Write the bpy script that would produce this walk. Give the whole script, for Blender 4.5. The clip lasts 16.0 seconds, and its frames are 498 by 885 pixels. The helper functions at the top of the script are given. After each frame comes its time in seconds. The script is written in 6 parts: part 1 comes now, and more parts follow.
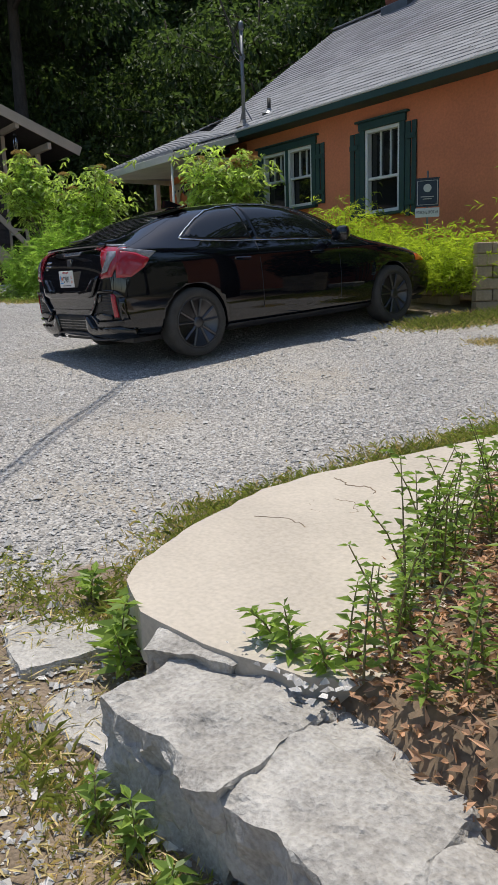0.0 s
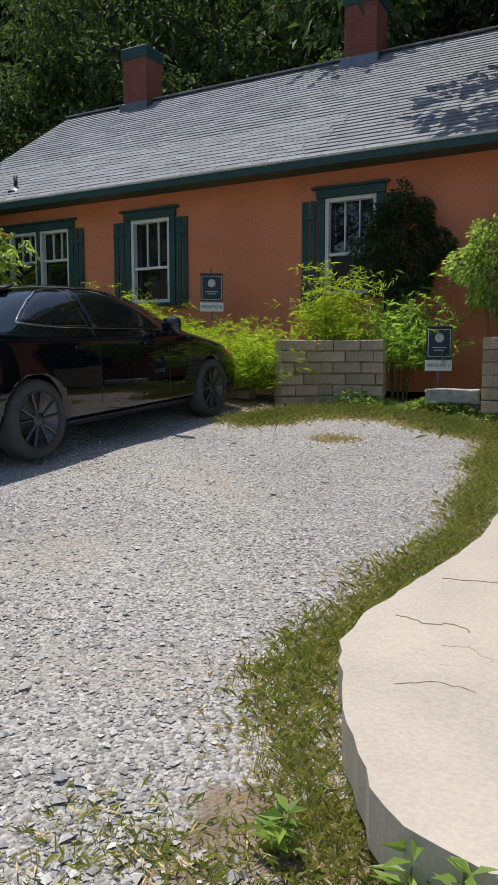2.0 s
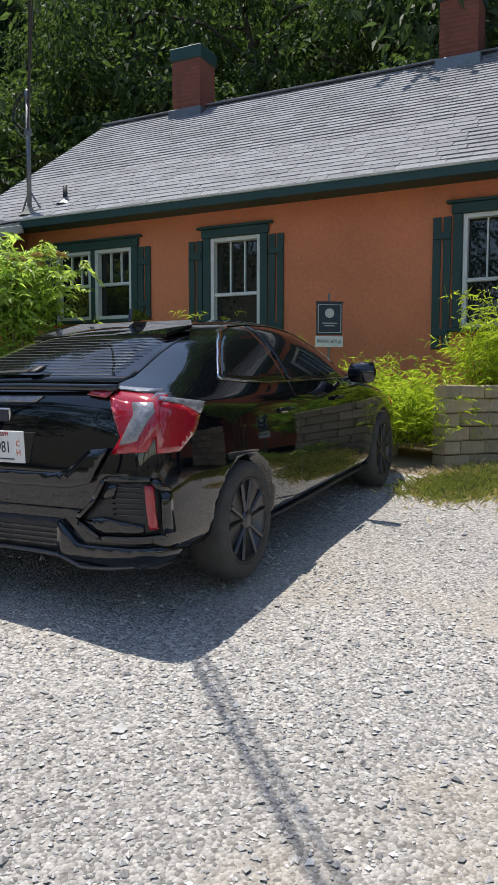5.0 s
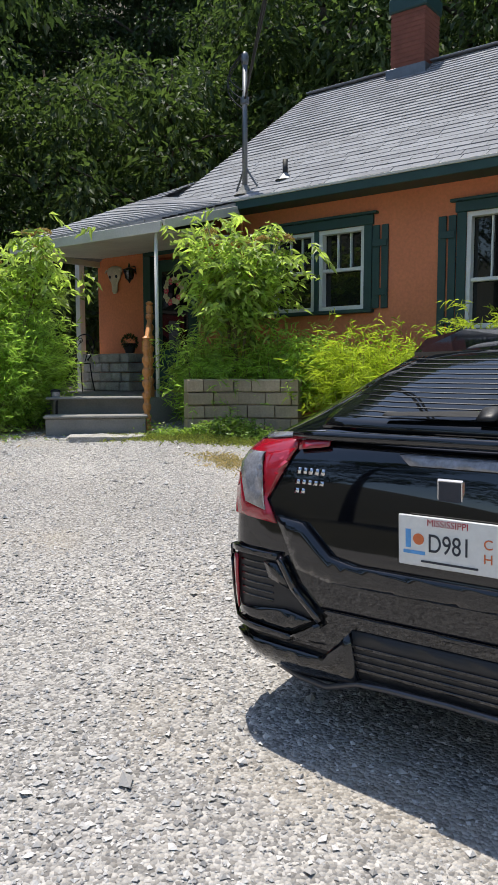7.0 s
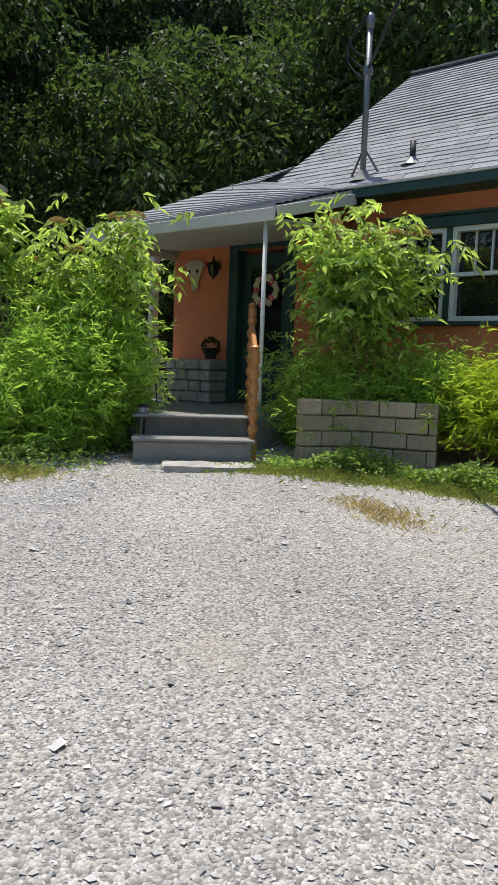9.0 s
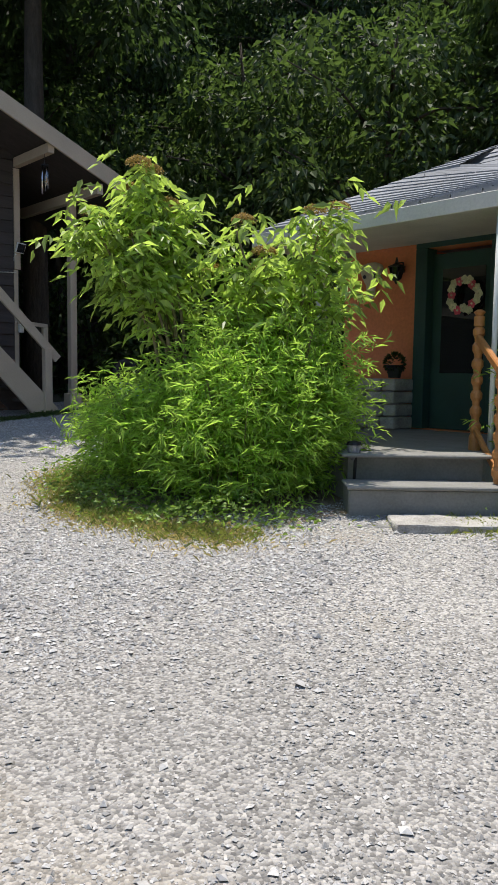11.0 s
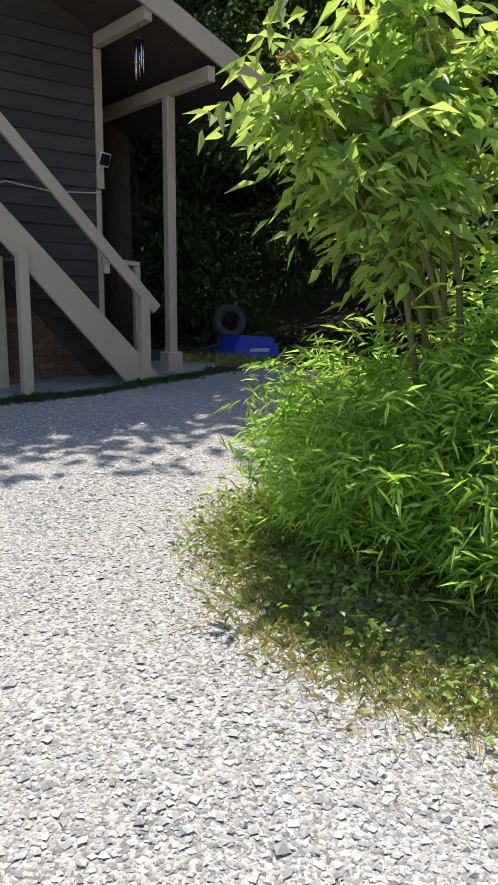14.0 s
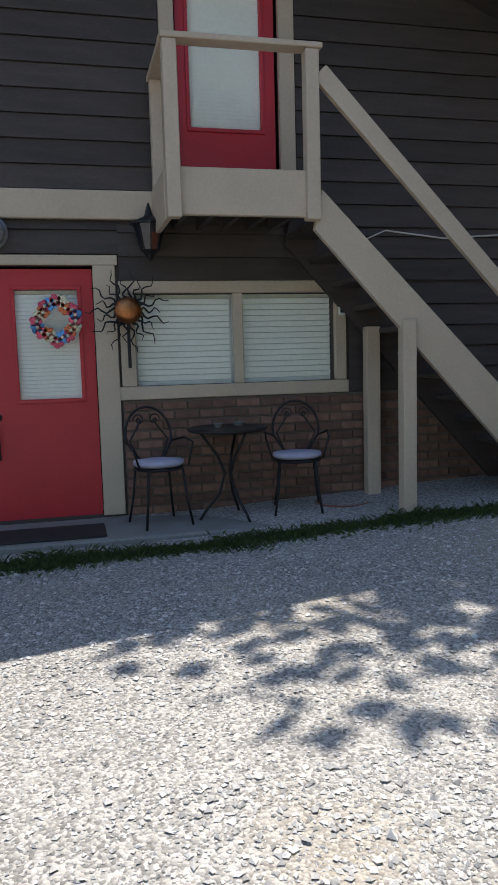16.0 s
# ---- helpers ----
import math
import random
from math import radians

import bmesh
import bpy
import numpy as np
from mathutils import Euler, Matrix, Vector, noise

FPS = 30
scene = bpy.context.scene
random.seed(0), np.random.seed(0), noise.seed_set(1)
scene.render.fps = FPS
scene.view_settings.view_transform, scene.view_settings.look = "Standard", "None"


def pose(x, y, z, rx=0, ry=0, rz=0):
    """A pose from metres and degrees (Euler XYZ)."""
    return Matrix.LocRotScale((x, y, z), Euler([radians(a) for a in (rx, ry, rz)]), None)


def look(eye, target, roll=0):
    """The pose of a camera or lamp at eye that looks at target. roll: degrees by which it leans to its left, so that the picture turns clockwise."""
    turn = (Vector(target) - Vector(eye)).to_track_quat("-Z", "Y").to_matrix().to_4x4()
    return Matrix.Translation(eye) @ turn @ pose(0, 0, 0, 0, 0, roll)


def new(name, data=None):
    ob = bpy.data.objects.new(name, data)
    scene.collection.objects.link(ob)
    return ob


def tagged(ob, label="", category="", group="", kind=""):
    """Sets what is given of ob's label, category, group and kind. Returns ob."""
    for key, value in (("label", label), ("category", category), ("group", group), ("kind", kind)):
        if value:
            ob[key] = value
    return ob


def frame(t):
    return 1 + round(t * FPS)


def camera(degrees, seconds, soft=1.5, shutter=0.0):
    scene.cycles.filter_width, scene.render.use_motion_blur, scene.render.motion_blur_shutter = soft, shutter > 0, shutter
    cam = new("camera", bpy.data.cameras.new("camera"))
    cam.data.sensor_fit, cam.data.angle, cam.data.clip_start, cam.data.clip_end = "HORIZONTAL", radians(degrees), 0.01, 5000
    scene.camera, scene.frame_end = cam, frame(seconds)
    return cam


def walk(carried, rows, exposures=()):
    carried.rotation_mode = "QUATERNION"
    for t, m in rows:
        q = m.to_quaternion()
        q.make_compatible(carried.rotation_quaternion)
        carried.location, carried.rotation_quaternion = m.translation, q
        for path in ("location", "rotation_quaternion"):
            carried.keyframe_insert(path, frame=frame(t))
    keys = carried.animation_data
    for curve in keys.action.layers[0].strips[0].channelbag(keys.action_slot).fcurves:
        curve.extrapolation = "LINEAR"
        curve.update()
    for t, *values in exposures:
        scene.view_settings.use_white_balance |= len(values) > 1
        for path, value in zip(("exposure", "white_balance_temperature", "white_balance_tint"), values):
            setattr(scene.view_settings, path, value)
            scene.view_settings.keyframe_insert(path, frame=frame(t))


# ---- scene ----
cam = camera(36.9, 16.0)
METRES, EYE, TILT, LEAN, TURN = 15.5, 1.5, 0.0, 0.0, 54.0
ROWS = [
    (0.0, 0.0, 0.0, 0.0, -0.41, -12.11, 1.9),
    (0.5, -0.0275, 0.0059, 0.0024, -10.19, -10.16, 1.78),
    (1.0, -0.0503, 0.023, 0.0032, -16.98, -8.22, 1.02),
    (1.5, -0.0718, 0.0425, 0.005, -21.66, -6.48, 0.49),
    (2.0, -0.0899, 0.0639, 0.0073, -24.83, -6.21, 0.01),
    (2.5, -0.1018, 0.0919, 0.0099, -28.04, -5.83, 0.45),
    (3.0, -0.1153, 0.1191, 0.012, -31.06, -6.38, 0.41),
    (5.5, -0.1509, 0.2546, 0.0294, -25.75, -4.31, -0.08),
    (6.0, -0.1605, 0.286, 0.0339, -23.96, -5.51, 0.34),
    (6.5, -0.1692, 0.317, 0.0364, -20.06, -5.74, 0.45),
    (7.0, -0.1808, 0.3451, 0.038, -16.32, -5.67, 0.06),
    (7.5, -0.1916, 0.3715, 0.0425, -14.4, -5.76, -0.69),
    (8.0, -0.1968, 0.4006, 0.0444, -14.1, -5.29, -1.28),
    (8.5, -0.2057, 0.429, 0.0454, -15.08, -5.4, -1.85),
    (9.0, -0.2166, 0.4552, 0.0489, -14.47, -5.85, -2.12),
    (9.5, -0.2265, 0.4813, 0.0522, -10.79, -5.2, -1.71),
    (10.0, -0.239, 0.5072, 0.0539, -7.63, -4.82, -1.59),
    (12.5, -0.2925, 0.6523, 0.0648, -6.28, -6.43, -0.0),
    (13.0, -0.3054, 0.6835, 0.0697, -4.31, -7.28, -0.85),
    (13.5, -0.3129, 0.7176, 0.0699, -3.58, -8.35, -1.04),
    (14.0, -0.3235, 0.7522, 0.0717, -3.32, -10.53, -0.39),
    (14.5, -0.3355, 0.7864, 0.0747, 0.53, -11.05, -1.25),
    (15.0, -0.3503, 0.8225, 0.0807, 14.11, -9.26, 0.76),
    (15.5, -0.3665, 0.8563, 0.0855, 20.93, -7.54, 1.7),
    (16.0, -0.3767, 0.8927, 0.0877, 22.14, -6.42, 1.56),
]
walk(cam, [(t, pose(0, 0, EYE, TILT, LEAN, TURN) @ pose(METRES * x, METRES * y, METRES * z, 90 + pitch, roll, yaw)) for t, x, y, z, yaw, pitch, roll in ROWS],
     [(0.0, 0.0), (3.0, 0.1), (5.5, 0.38), (8.0, 0.35), (10.0, 0.28), (12.5, 0.55), (14.3, 0.68), (15.5, 0.70), (16.0, 0.70)])

# ---- world, sun ----
SUN = Vector((-0.215, 0.12, 0.965)).normalized()
world = bpy.data.worlds.new("world")
scene.world = world
world.use_nodes = True
wn = world.node_tree.nodes
sky = wn.new("ShaderNodeTexSky")
sky.sky_type, sky.sun_disc = "NISHITA", False
sky.sun_elevation = math.asin(SUN.z)
sky.sun_rotation = math.atan2(SUN.x, SUN.y)
sky.air_density, sky.dust_density = 1.0, 0.6
wn["Background"].inputs["Strength"].default_value = 0.16
world.node_tree.links.new(sky.outputs["Color"], wn["Background"].inputs["Color"])
sun = new("sun", bpy.data.lights.new("sun", "SUN"))
sun.data.energy, sun.data.angle, sun.data.color = 4.3, radians(0.42), (1.0, 0.94, 0.85)
sun.matrix_world = look(SUN * 60, (0, 0, 0))


# ---- materials ----
def mat(name, color, rough=0.7, vary=0.25, scale=3.0, fine=40.0, bump=0.2, metal=0.0, depth=0.01, second=None,
        rand=0.0, island=False, coat=0.0, stretch=(1, 1, 1)):
    """A two-scale procedural surface: broad stains and fine grain, with relief."""
    m = bpy.data.materials.new(name)
    m.use_nodes = True
    n, l = m.node_tree.nodes, m.node_tree.links
    p = n["Principled BSDF"]
    p.inputs["Roughness"].default_value, p.inputs["Metallic"].default_value = rough, metal
    p.inputs["Coat Weight"].default_value = coat
    tc, mp = n.new("ShaderNodeTexCoord"), n.new("ShaderNodeMapping")
    mp.inputs["Scale"].default_value = stretch
    l.new(tc.outputs["Object"], mp.inputs["Vector"])
    big, small = n.new("ShaderNodeTexNoise"), n.new("ShaderNodeTexNoise")
    for t, s, d in ((big, scale, 5), (small, fine, 4)):
        t.inputs["Scale"].default_value, t.inputs["Detail"].default_value = s, d
        l.new(mp.outputs["Vector"], t.inputs["Vector"])
    ramp = n.new("ShaderNodeValToRGB")
    c = Vector(color)
    dark, light = c * (1 - vary), c * (1 + vary)
    if second:
        dark = Vector(second)
    ramp.color_ramp.elements[0].position, ramp.color_ramp.elements[1].position = 0.32, 0.68
    ramp.color_ramp.elements[0].color, ramp.color_ramp.elements[1].color = (*dark, 1), (*light, 1)
    add = n.new("ShaderNodeMath")
    add.operation = "MULTIPLY_ADD"
    add.inputs[1].default_value = 0.45
    l.new(small.outputs["Fac"], add.inputs[0])
    half = n.new("ShaderNodeMath")
    half.operation = "MULTIPLY"
    half.inputs[1].default_value = 0.55
    l.new(big.outputs["Fac"], half.inputs[0])
    l.new(half.outputs[0], add.inputs[2])
    fac = add.outputs[0]
    l.new(fac, ramp.inputs["Fac"])
    col = ramp.outputs["Color"]
    if rand:
        src = n.new("ShaderNodeNewGeometry").outputs["Random Per Island"] if island else n.new("ShaderNodeObjectInfo").outputs["Random"]
        hsv, rng = n.new("ShaderNodeHueSaturation"), n.new("ShaderNodeMapRange")
        rng.inputs["To Min"].default_value, rng.inputs["To Max"].default_value = 1 - rand, 1 + rand
        l.new(src, rng.inputs["Value"])
        l.new(rng.outputs["Result"], hsv.inputs["Value"])
        l.new(col, hsv.inputs["Color"])
        col = hsv.outputs["Color"]
    l.new(col, p.inputs["Base Color"])
    if bump:
        b = n.new("ShaderNodeBump")
        b.inputs["Strength"].default_value, b.inputs["Distance"].default_value = bump, depth
        l.new(fac, b.inputs["Height"])
        l.new(b.outputs["Normal"], p.inputs["Normal"])
    return m


def leaf_mat(name, color, trans=0.45, rand=0.35, rough=0.45):
    """Leaves: a glossy face and light let through from behind; each leaf a little different."""
    m = bpy.data.materials.new(name)
    m.use_nodes = True
    n, l = m.node_tree.nodes, m.node_tree.links
    p = n["Principled BSDF"]
    p.inputs["Roughness"].default_value = rough
    geo, ramp = n.new("ShaderNodeNewGeometry"), n.new("ShaderNodeValToRGB")
    c = Vector(color)
    e = ramp.color_ramp.elements
    e[0].color, e[1].color = (*(c * (1 - rand)), 1), (*(Vector((c.x * 1.25, c.y * 1.1, c.z)) * (1 + rand)), 1)
    l.new(geo.outputs["Random Per Island"], ramp.inputs["Fac"])
    l.new(ramp.outputs["Color"], p.inputs["Base Color"])
    tr, mix = n.new("ShaderNodeBsdfTranslucent"), n.new("ShaderNodeMixShader")
    gain = n.new("ShaderNodeMixRGB")
    gain.blend_type, gain.inputs["Fac"].default_value = "MULTIPLY", 1.0
    gain.inputs["Color2"].default_value = (1.75, 1.85, 1.2, 1)
    l.new(ramp.outputs["Color"], gain.inputs["Color1"])
    l.new(gain.outputs["Color"], tr.inputs["Color"])
    mix.inputs["Fac"].default_value = trans
    l.new(p.outputs["BSDF"], mix.inputs[1])
    l.new(tr.outputs["BSDF"], mix.inputs[2])
    l.new(mix.outputs["Shader"], n["Material Output"].inputs["Surface"])
    return m


def glass_mat(name, tint, rough=0.02):
    """Dark window glass seen from outside: a glossy face over a dim room tint."""
    m = bpy.data.materials.new(name)
    m.use_nodes = True
    p = m.node_tree.nodes["Principled BSDF"]
    p.inputs["Base Color"].default_value = (*tint, 1)
    p.inputs["Roughness"].default_value = rough
    p.inputs["Specular IOR Level"].default_value = 0.7
    return m


def ground_mat():
    """Crushed grey limestone: cell-sized stones, dusty worn patches, brown dirt and shade-grown moss in blots."""
    m = mat("gravel_ground", (0.36, 0.342, 0.32), 0.95, 0.2, 0.5, 30, 0.0)
    n, l = m.node_tree.nodes, m.node_tree.links
    p = n["Principled BSDF"]
    base = p.inputs["Base Color"].links[0].from_socket
    tc = n["Texture Coordinate"]
    v = n.new("ShaderNodeTexVoronoi")
    v.inputs["Scale"].default_value = 75
    l.new(tc.outputs["Object"], v.inputs["Vector"])
    hs, mr = n.new("ShaderNodeHueSaturation"), n.new("ShaderNodeMapRange")
    sep = n.new("ShaderNodeSeparateColor")
    l.new(v.outputs["Color"], sep.inputs["Color"])
    mr.inputs["To Min"].default_value, mr.inputs["To Max"].default_value = 0.5, 1.45
    l.new(sep.outputs["Red"], mr.inputs["Value"])
    l.new(mr.outputs["Result"], hs.inputs["Value"])
    l.new(base, hs.inputs["Color"])
    blot, br = n.new("ShaderNodeTexNoise"), n.new("ShaderNodeValToRGB")
    blot.inputs["Scale"].default_value, blot.inputs["Detail"].default_value = 0.9, 6
    l.new(tc.outputs["Object"], blot.inputs["Vector"])
    br.color_ramp.elements[0].position, br.color_ramp.elements[1].position = 0.56, 0.72
    l.new(blot.outputs["Fac"], br.inputs["Fac"])
    mx = n.new("ShaderNodeMixRGB")
    mx.inputs["Color2"].default_value = (0.40, 0.345, 0.27, 1)
    ml = n.new("ShaderNodeMath")
    ml.operation = "MULTIPLY"
    ml.inputs[1].default_value = 0.55
    l.new(br.outputs["Color"], ml.inputs[0])
    l.new(ml.outputs[0], mx.inputs["Fac"])
    l.new(hs.outputs["Color"], mx.inputs["Color1"])
    l.new(mx.outputs["Color"], p.inputs["Base Color"])
    at = n.new("ShaderNodeAttribute")
    at.attribute_name = "dirt"
    edge, jag = n.new("ShaderNodeMath"), n.new("ShaderNodeMapRange")
    edge.operation = "ADD"
    l.new(at.outputs["Fac"], edge.inputs[0])
    edge2 = n.new("ShaderNodeTexNoise")
    edge2.inputs["Scale"].default_value, edge2.inputs["Detail"].default_value = 7, 6
    l.new(tc.outputs["Object"], edge2.inputs["Vector"])
    l.new(edge2.outputs["Fac"], edge.inputs[1])
    jag.inputs["From Min"].default_value, jag.inputs["From Max"].default_value = 0.92, 1.08
    l.new(edge.outputs[0], jag.inputs["Value"])
    soil, sr = n.new("ShaderNodeMixRGB"), n.new("ShaderNodeValToRGB")
    sr.color_ramp.elements[0].color, sr.color_ramp.elements[1].color = (0.12, 0.088, 0.058, 1), (0.36, 0.28, 0.20, 1)
    l.new(edge2.outputs["Fac"], sr.inputs["Fac"])
    l.new(jag.outputs["Result"], soil.inputs["Fac"])
    l.new(mx.outputs["Color"], soil.inputs["Color1"])
    l.new(sr.outputs["Color"], soil.inputs["Color2"])
    l.new(soil.outputs["Color"], p.inputs["Base Color"])
    b = n.new("ShaderNodeBump")
    b.inputs["Strength"].default_value, b.inputs["Distance"].default_value = 0.9, 0.012
    l.new(v.outputs["Distance"], b.inputs["Height"])
    b.invert = True
    l.new(b.outputs["Normal"], p.inputs["Normal"])
    return m


M_GRAVEL = ground_mat()
M_STONE = mat("gravel_stone", (0.46, 0.445, 0.428), 0.9, 0.2, 20, 150, 0.2, rand=0.38, island=True)
M_DIRT = mat("dirt", (0.20, 0.145, 0.095), 0.95, 0.4, 3, 40, 0.6, second=(0.10, 0.075, 0.05))
M_LITTER = mat("forest_floor", (0.07, 0.06, 0.035), 0.95, 0.5, 0.8, 8, 0.8, depth=0.1, second=(0.025, 0.03, 0.015))
M_SLAB = mat("concrete_slab", (0.46, 0.41, 0.345), 0.9, 0.2, 1.6, 60, 0.35, depth=0.006)
M_ROCK = mat("limestone", (0.43, 0.41, 0.38), 0.9, 0.25, 7, 75, 1.0, depth=0.02, second=(0.21, 0.195, 0.175))
M_STUCCO = mat("terracotta_stucco", (0.69, 0.228, 0.108), 0.85, 0.16, 1.3, 28, 0.55, depth=0.012)
M_GREEN = mat("dark_green_paint", (0.022, 0.062, 0.055), 0.55, 0.2, 4, 60, 0.15)
M_WHITE = mat("white_paint", (0.74, 0.74, 0.71), 0.5, 0.06, 5, 60, 0.08)
M_CREAM = mat("weathered_cream_paint", (0.60, 0.58, 0.52), 0.6, 0.14, 3, 50, 0.15)
M_SHINGLE = mat("asphalt_shingle", (0.245, 0.252, 0.268), 0.92, 0.15, 1.0, 120, 0.5, depth=0.004, rand=0.16)
M_SHINGLE_J = mat("asphalt_shingle_joined", (0.245, 0.252, 0.268), 0.92, 0.15, 1.0, 120, 0.5, depth=0.004, rand=0.16, island=True)
M_BRICK_RED = mat("chimney_brick", (0.24, 0.085, 0.055), 0.9, 0.3, 5, 60, 0.5)
M_METAL = mat("galvanised_steel", (0.20, 0.21, 0.22), 0.45, 0.15, 6, 60, 0.1, metal=0.8)
M_CABLE = mat("black_cable", (0.02, 0.02, 0.02), 0.6, 0.1, 6, 60, 0.0)
M_BLOCK = mat("concrete_block", (0.40, 0.315, 0.21), 0.95, 0.22, 7, 60, 0.8, depth=0.012, rand=0.15)
M_STEP = mat("grey_painted_concrete", (0.22, 0.215, 0.20), 0.85, 0.2, 4, 50, 0.3)
M_ORANGEWOOD = mat("varnished_orange_wood", (0.44, 0.185, 0.055), 0.4, 0.25, 4, 30, 0.15, stretch=(6, 6, 1))
M_BARK = mat("bark", (0.075, 0.06, 0.045), 0.95, 0.4, 5, 30, 0.9, depth=0.03, stretch=(3, 3, 0.6))
M_STEM = mat("green_brown_stem", (0.20, 0.17, 0.08), 0.8, 0.3, 10, 60, 0.2)
M_BOARD = mat("dark_brown_board", (0.066, 0.053, 0.047), 0.75, 0.3, 2, 30, 0.5, depth=0.006, rand=0.18, stretch=(8, 1, 8))
M_TAN = mat("tan_paint", (0.52, 0.425, 0.315), 0.6, 0.1, 3, 50, 0.12)
M_RED = mat("red_painted_door", (0.48, 0.02, 0.032), 0.42, 0.1, 3, 50, 0.06)
M_BRICK = mat("brown_brick", (0.19, 0.105, 0.075), 0.92, 0.3, 12, 80, 0.6, rand=0.35)
M_MORTAR = mat("mortar", (0.16, 0.13, 0.11), 0.95, 0.2, 10, 80, 0.4)
M_BLIND = mat("pale_blind_slat", (0.84, 0.88, 0.80), 0.6, 0.06, 3, 30, 0.0)
# Unlit rooms: their darkness is put into this near-black colour.
M_DARK = mat("painted_dim_interior", (0.02, 0.02, 0.02), 0.9, 0.3, 2, 20, 0.0)
M_IRON = mat("black_wrought_iron", (0.018, 0.018, 0.02), 0.5, 0.3, 8, 60, 0.2, metal=0.4)
M_COPPER = mat("aged_copper", (0.40, 0.16, 0.06), 0.35, 0.4, 12, 60, 0.3, metal=0.9)
M_CUSHION = mat("lavender_grey_cushion", (0.42, 0.40, 0.50), 0.95, 0.15, 8, 90, 0.3)
M_RUBBER = mat("black_rubber", (0.022, 0.022, 0.022), 0.85, 0.3, 10, 90, 0.4)
M_BONE = mat("bleached_bone", (0.56, 0.50, 0.38), 0.8, 0.2, 12, 60, 0.4)
M_BLUE = mat("blue_painted_tray", (0.015, 0.06, 0.42), 0.4, 0.15, 5, 40, 0.1)
M_PAINT = mat("black_car_paint", (0.003, 0.0035, 0.006), 0.035, 0.1, 3, 30, 0.0, coat=0.6)
M_PLASTIC = mat("black_textured_plastic", (0.018, 0.018, 0.02), 0.5, 0.2, 20, 200, 0.2)
M_ALLOY = mat("dark_alloy", (0.10, 0.10, 0.108), 0.35, 0.1, 8, 60, 0.0, metal=0.9)
M_CHROME = mat("chrome", (0.6, 0.6, 0.61), 0.12, 0.05, 8, 60, 0.0, metal=1.0)
M_TYRE = mat("dusty_tyre", (0.055, 0.052, 0.048), 0.9, 0.3, 10, 90, 0.4)
M_LAMPRED = mat("red_lamp_lens", (0.34, 0.008, 0.022), 0.08, 0.15, 30, 90, 0.1, coat=1.0)
M_LAMPCLEAR = mat("clear_lamp_lens", (0.22, 0.225, 0.25), 0.1, 0.35, 30, 90, 0.4, coat=1.0)
M_AMBER = mat("amber_lens", (0.55, 0.10, 0.02), 0.15, 0.1, 30, 90, 0.0, coat=1.0)
M_PLATE = mat("number_plate", (0.72, 0.72, 0.70), 0.45, 0.06, 20, 90, 0.0)
M_INK = mat("dark_ink", (0.02, 0.025, 0.04), 0.5, 0.1, 20, 90, 0.0)
M_NAVY = mat("navy_sign_face", (0.018, 0.032, 0.05), 0.5, 0.15, 6, 60, 0.05)
M_ORANGE = mat("orange_print", (0.65, 0.16, 0.05), 0.5, 0.1, 20, 90, 0.0)
M_PINK = mat("pink_petal", (0.65, 0.09, 0.14), 0.7, 0.2, 20, 60, 0.0, rand=0.3)
M_SKYBLUE = mat("blue_petal", (0.10, 0.30, 0.60), 0.7, 0.2, 20, 60, 0.0, rand=0.3)
M_PALEPETAL = mat("cream_petal", (0.68, 0.62, 0.42), 0.7, 0.2, 20, 60, 0.0, rand=0.2)
M_TERRA = mat("terracotta_pot", (0.30, 0.12, 0.07), 0.85, 0.2, 8, 60, 0.2)
M_BARS = mat("sign_print", (0.55, 0.55, 0.50), 0.5, 0.05, 20, 90, 0.0)
G_HOUSE = glass_mat("house_window_glass", (0.012, 0.014, 0.012))
G_CAR = glass_mat("tinted_car_glass", (0.006, 0.007, 0.008))
G_SCREEN = glass_mat("dark_panel_glass", (0.01, 0.012, 0.02), 0.08)
L_BAMBOO = leaf_mat("bamboo_leaf", (0.25, 0.39, 0.09), 0.58)
L_LIME = leaf_mat("lime_bamboo_leaf", (0.27, 0.36, 0.04), 0.5)
L_ELDER = leaf_mat("elder_leaf", (0.25, 0.36, 0.10), 0.5, 0.5)
L_FLOWER = leaf_mat("dried_flower_head", (0.27, 0.20, 0.085), 0.3)
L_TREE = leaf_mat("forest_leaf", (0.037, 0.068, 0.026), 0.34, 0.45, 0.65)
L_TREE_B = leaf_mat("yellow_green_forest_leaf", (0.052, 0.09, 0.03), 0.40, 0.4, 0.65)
L_GRASS = leaf_mat("grass_blade", (0.24, 0.285, 0.085), 0.35, 0.4, 0.6)
L_DRY = leaf_mat("dry_grass_blade", (0.44, 0.39, 0.21), 0.25, 0.35, 0.7)
L_WEED = leaf_mat("weed_leaf", (0.17, 0.27, 0.06), 0.38)
L_DEAD = leaf_mat("dead_leaf", (0.29, 0.19, 0.125), 0.15, 0.6, 0.8)
L_VINE = leaf_mat("dark_vine_leaf", (0.035, 0.062, 0.018), 0.3)


# ---- helpers of my own ----
def ground_z(x, y):
    """Height of the sloping yard, with the wooded hill rising behind house and cabin."""
    a, b = np.clip(x, -22, 2.5), np.clip(y, -4, 8.5)
    z = 0.129 - 0.0806 * a + 0.0559 * b - 0.00063 * a * a + 0.00239 * a * b + 0.00314 * b * b
    z = z + 0.014 * np.sin(1.9 * x + 1.5 * np.sin(1.3 * y)) * np.sin(1.7 * y + 0.8 * np.sin(1.1 * x)) + 0.006 * np.sin(3.7 * x + y) * np.sin(3.3 * y - x)
    hill = np.maximum(0, y - 16) * 0.62 + np.maximum(0, -26 - x) * 0.45
    return z + np.minimum(hill, 55)


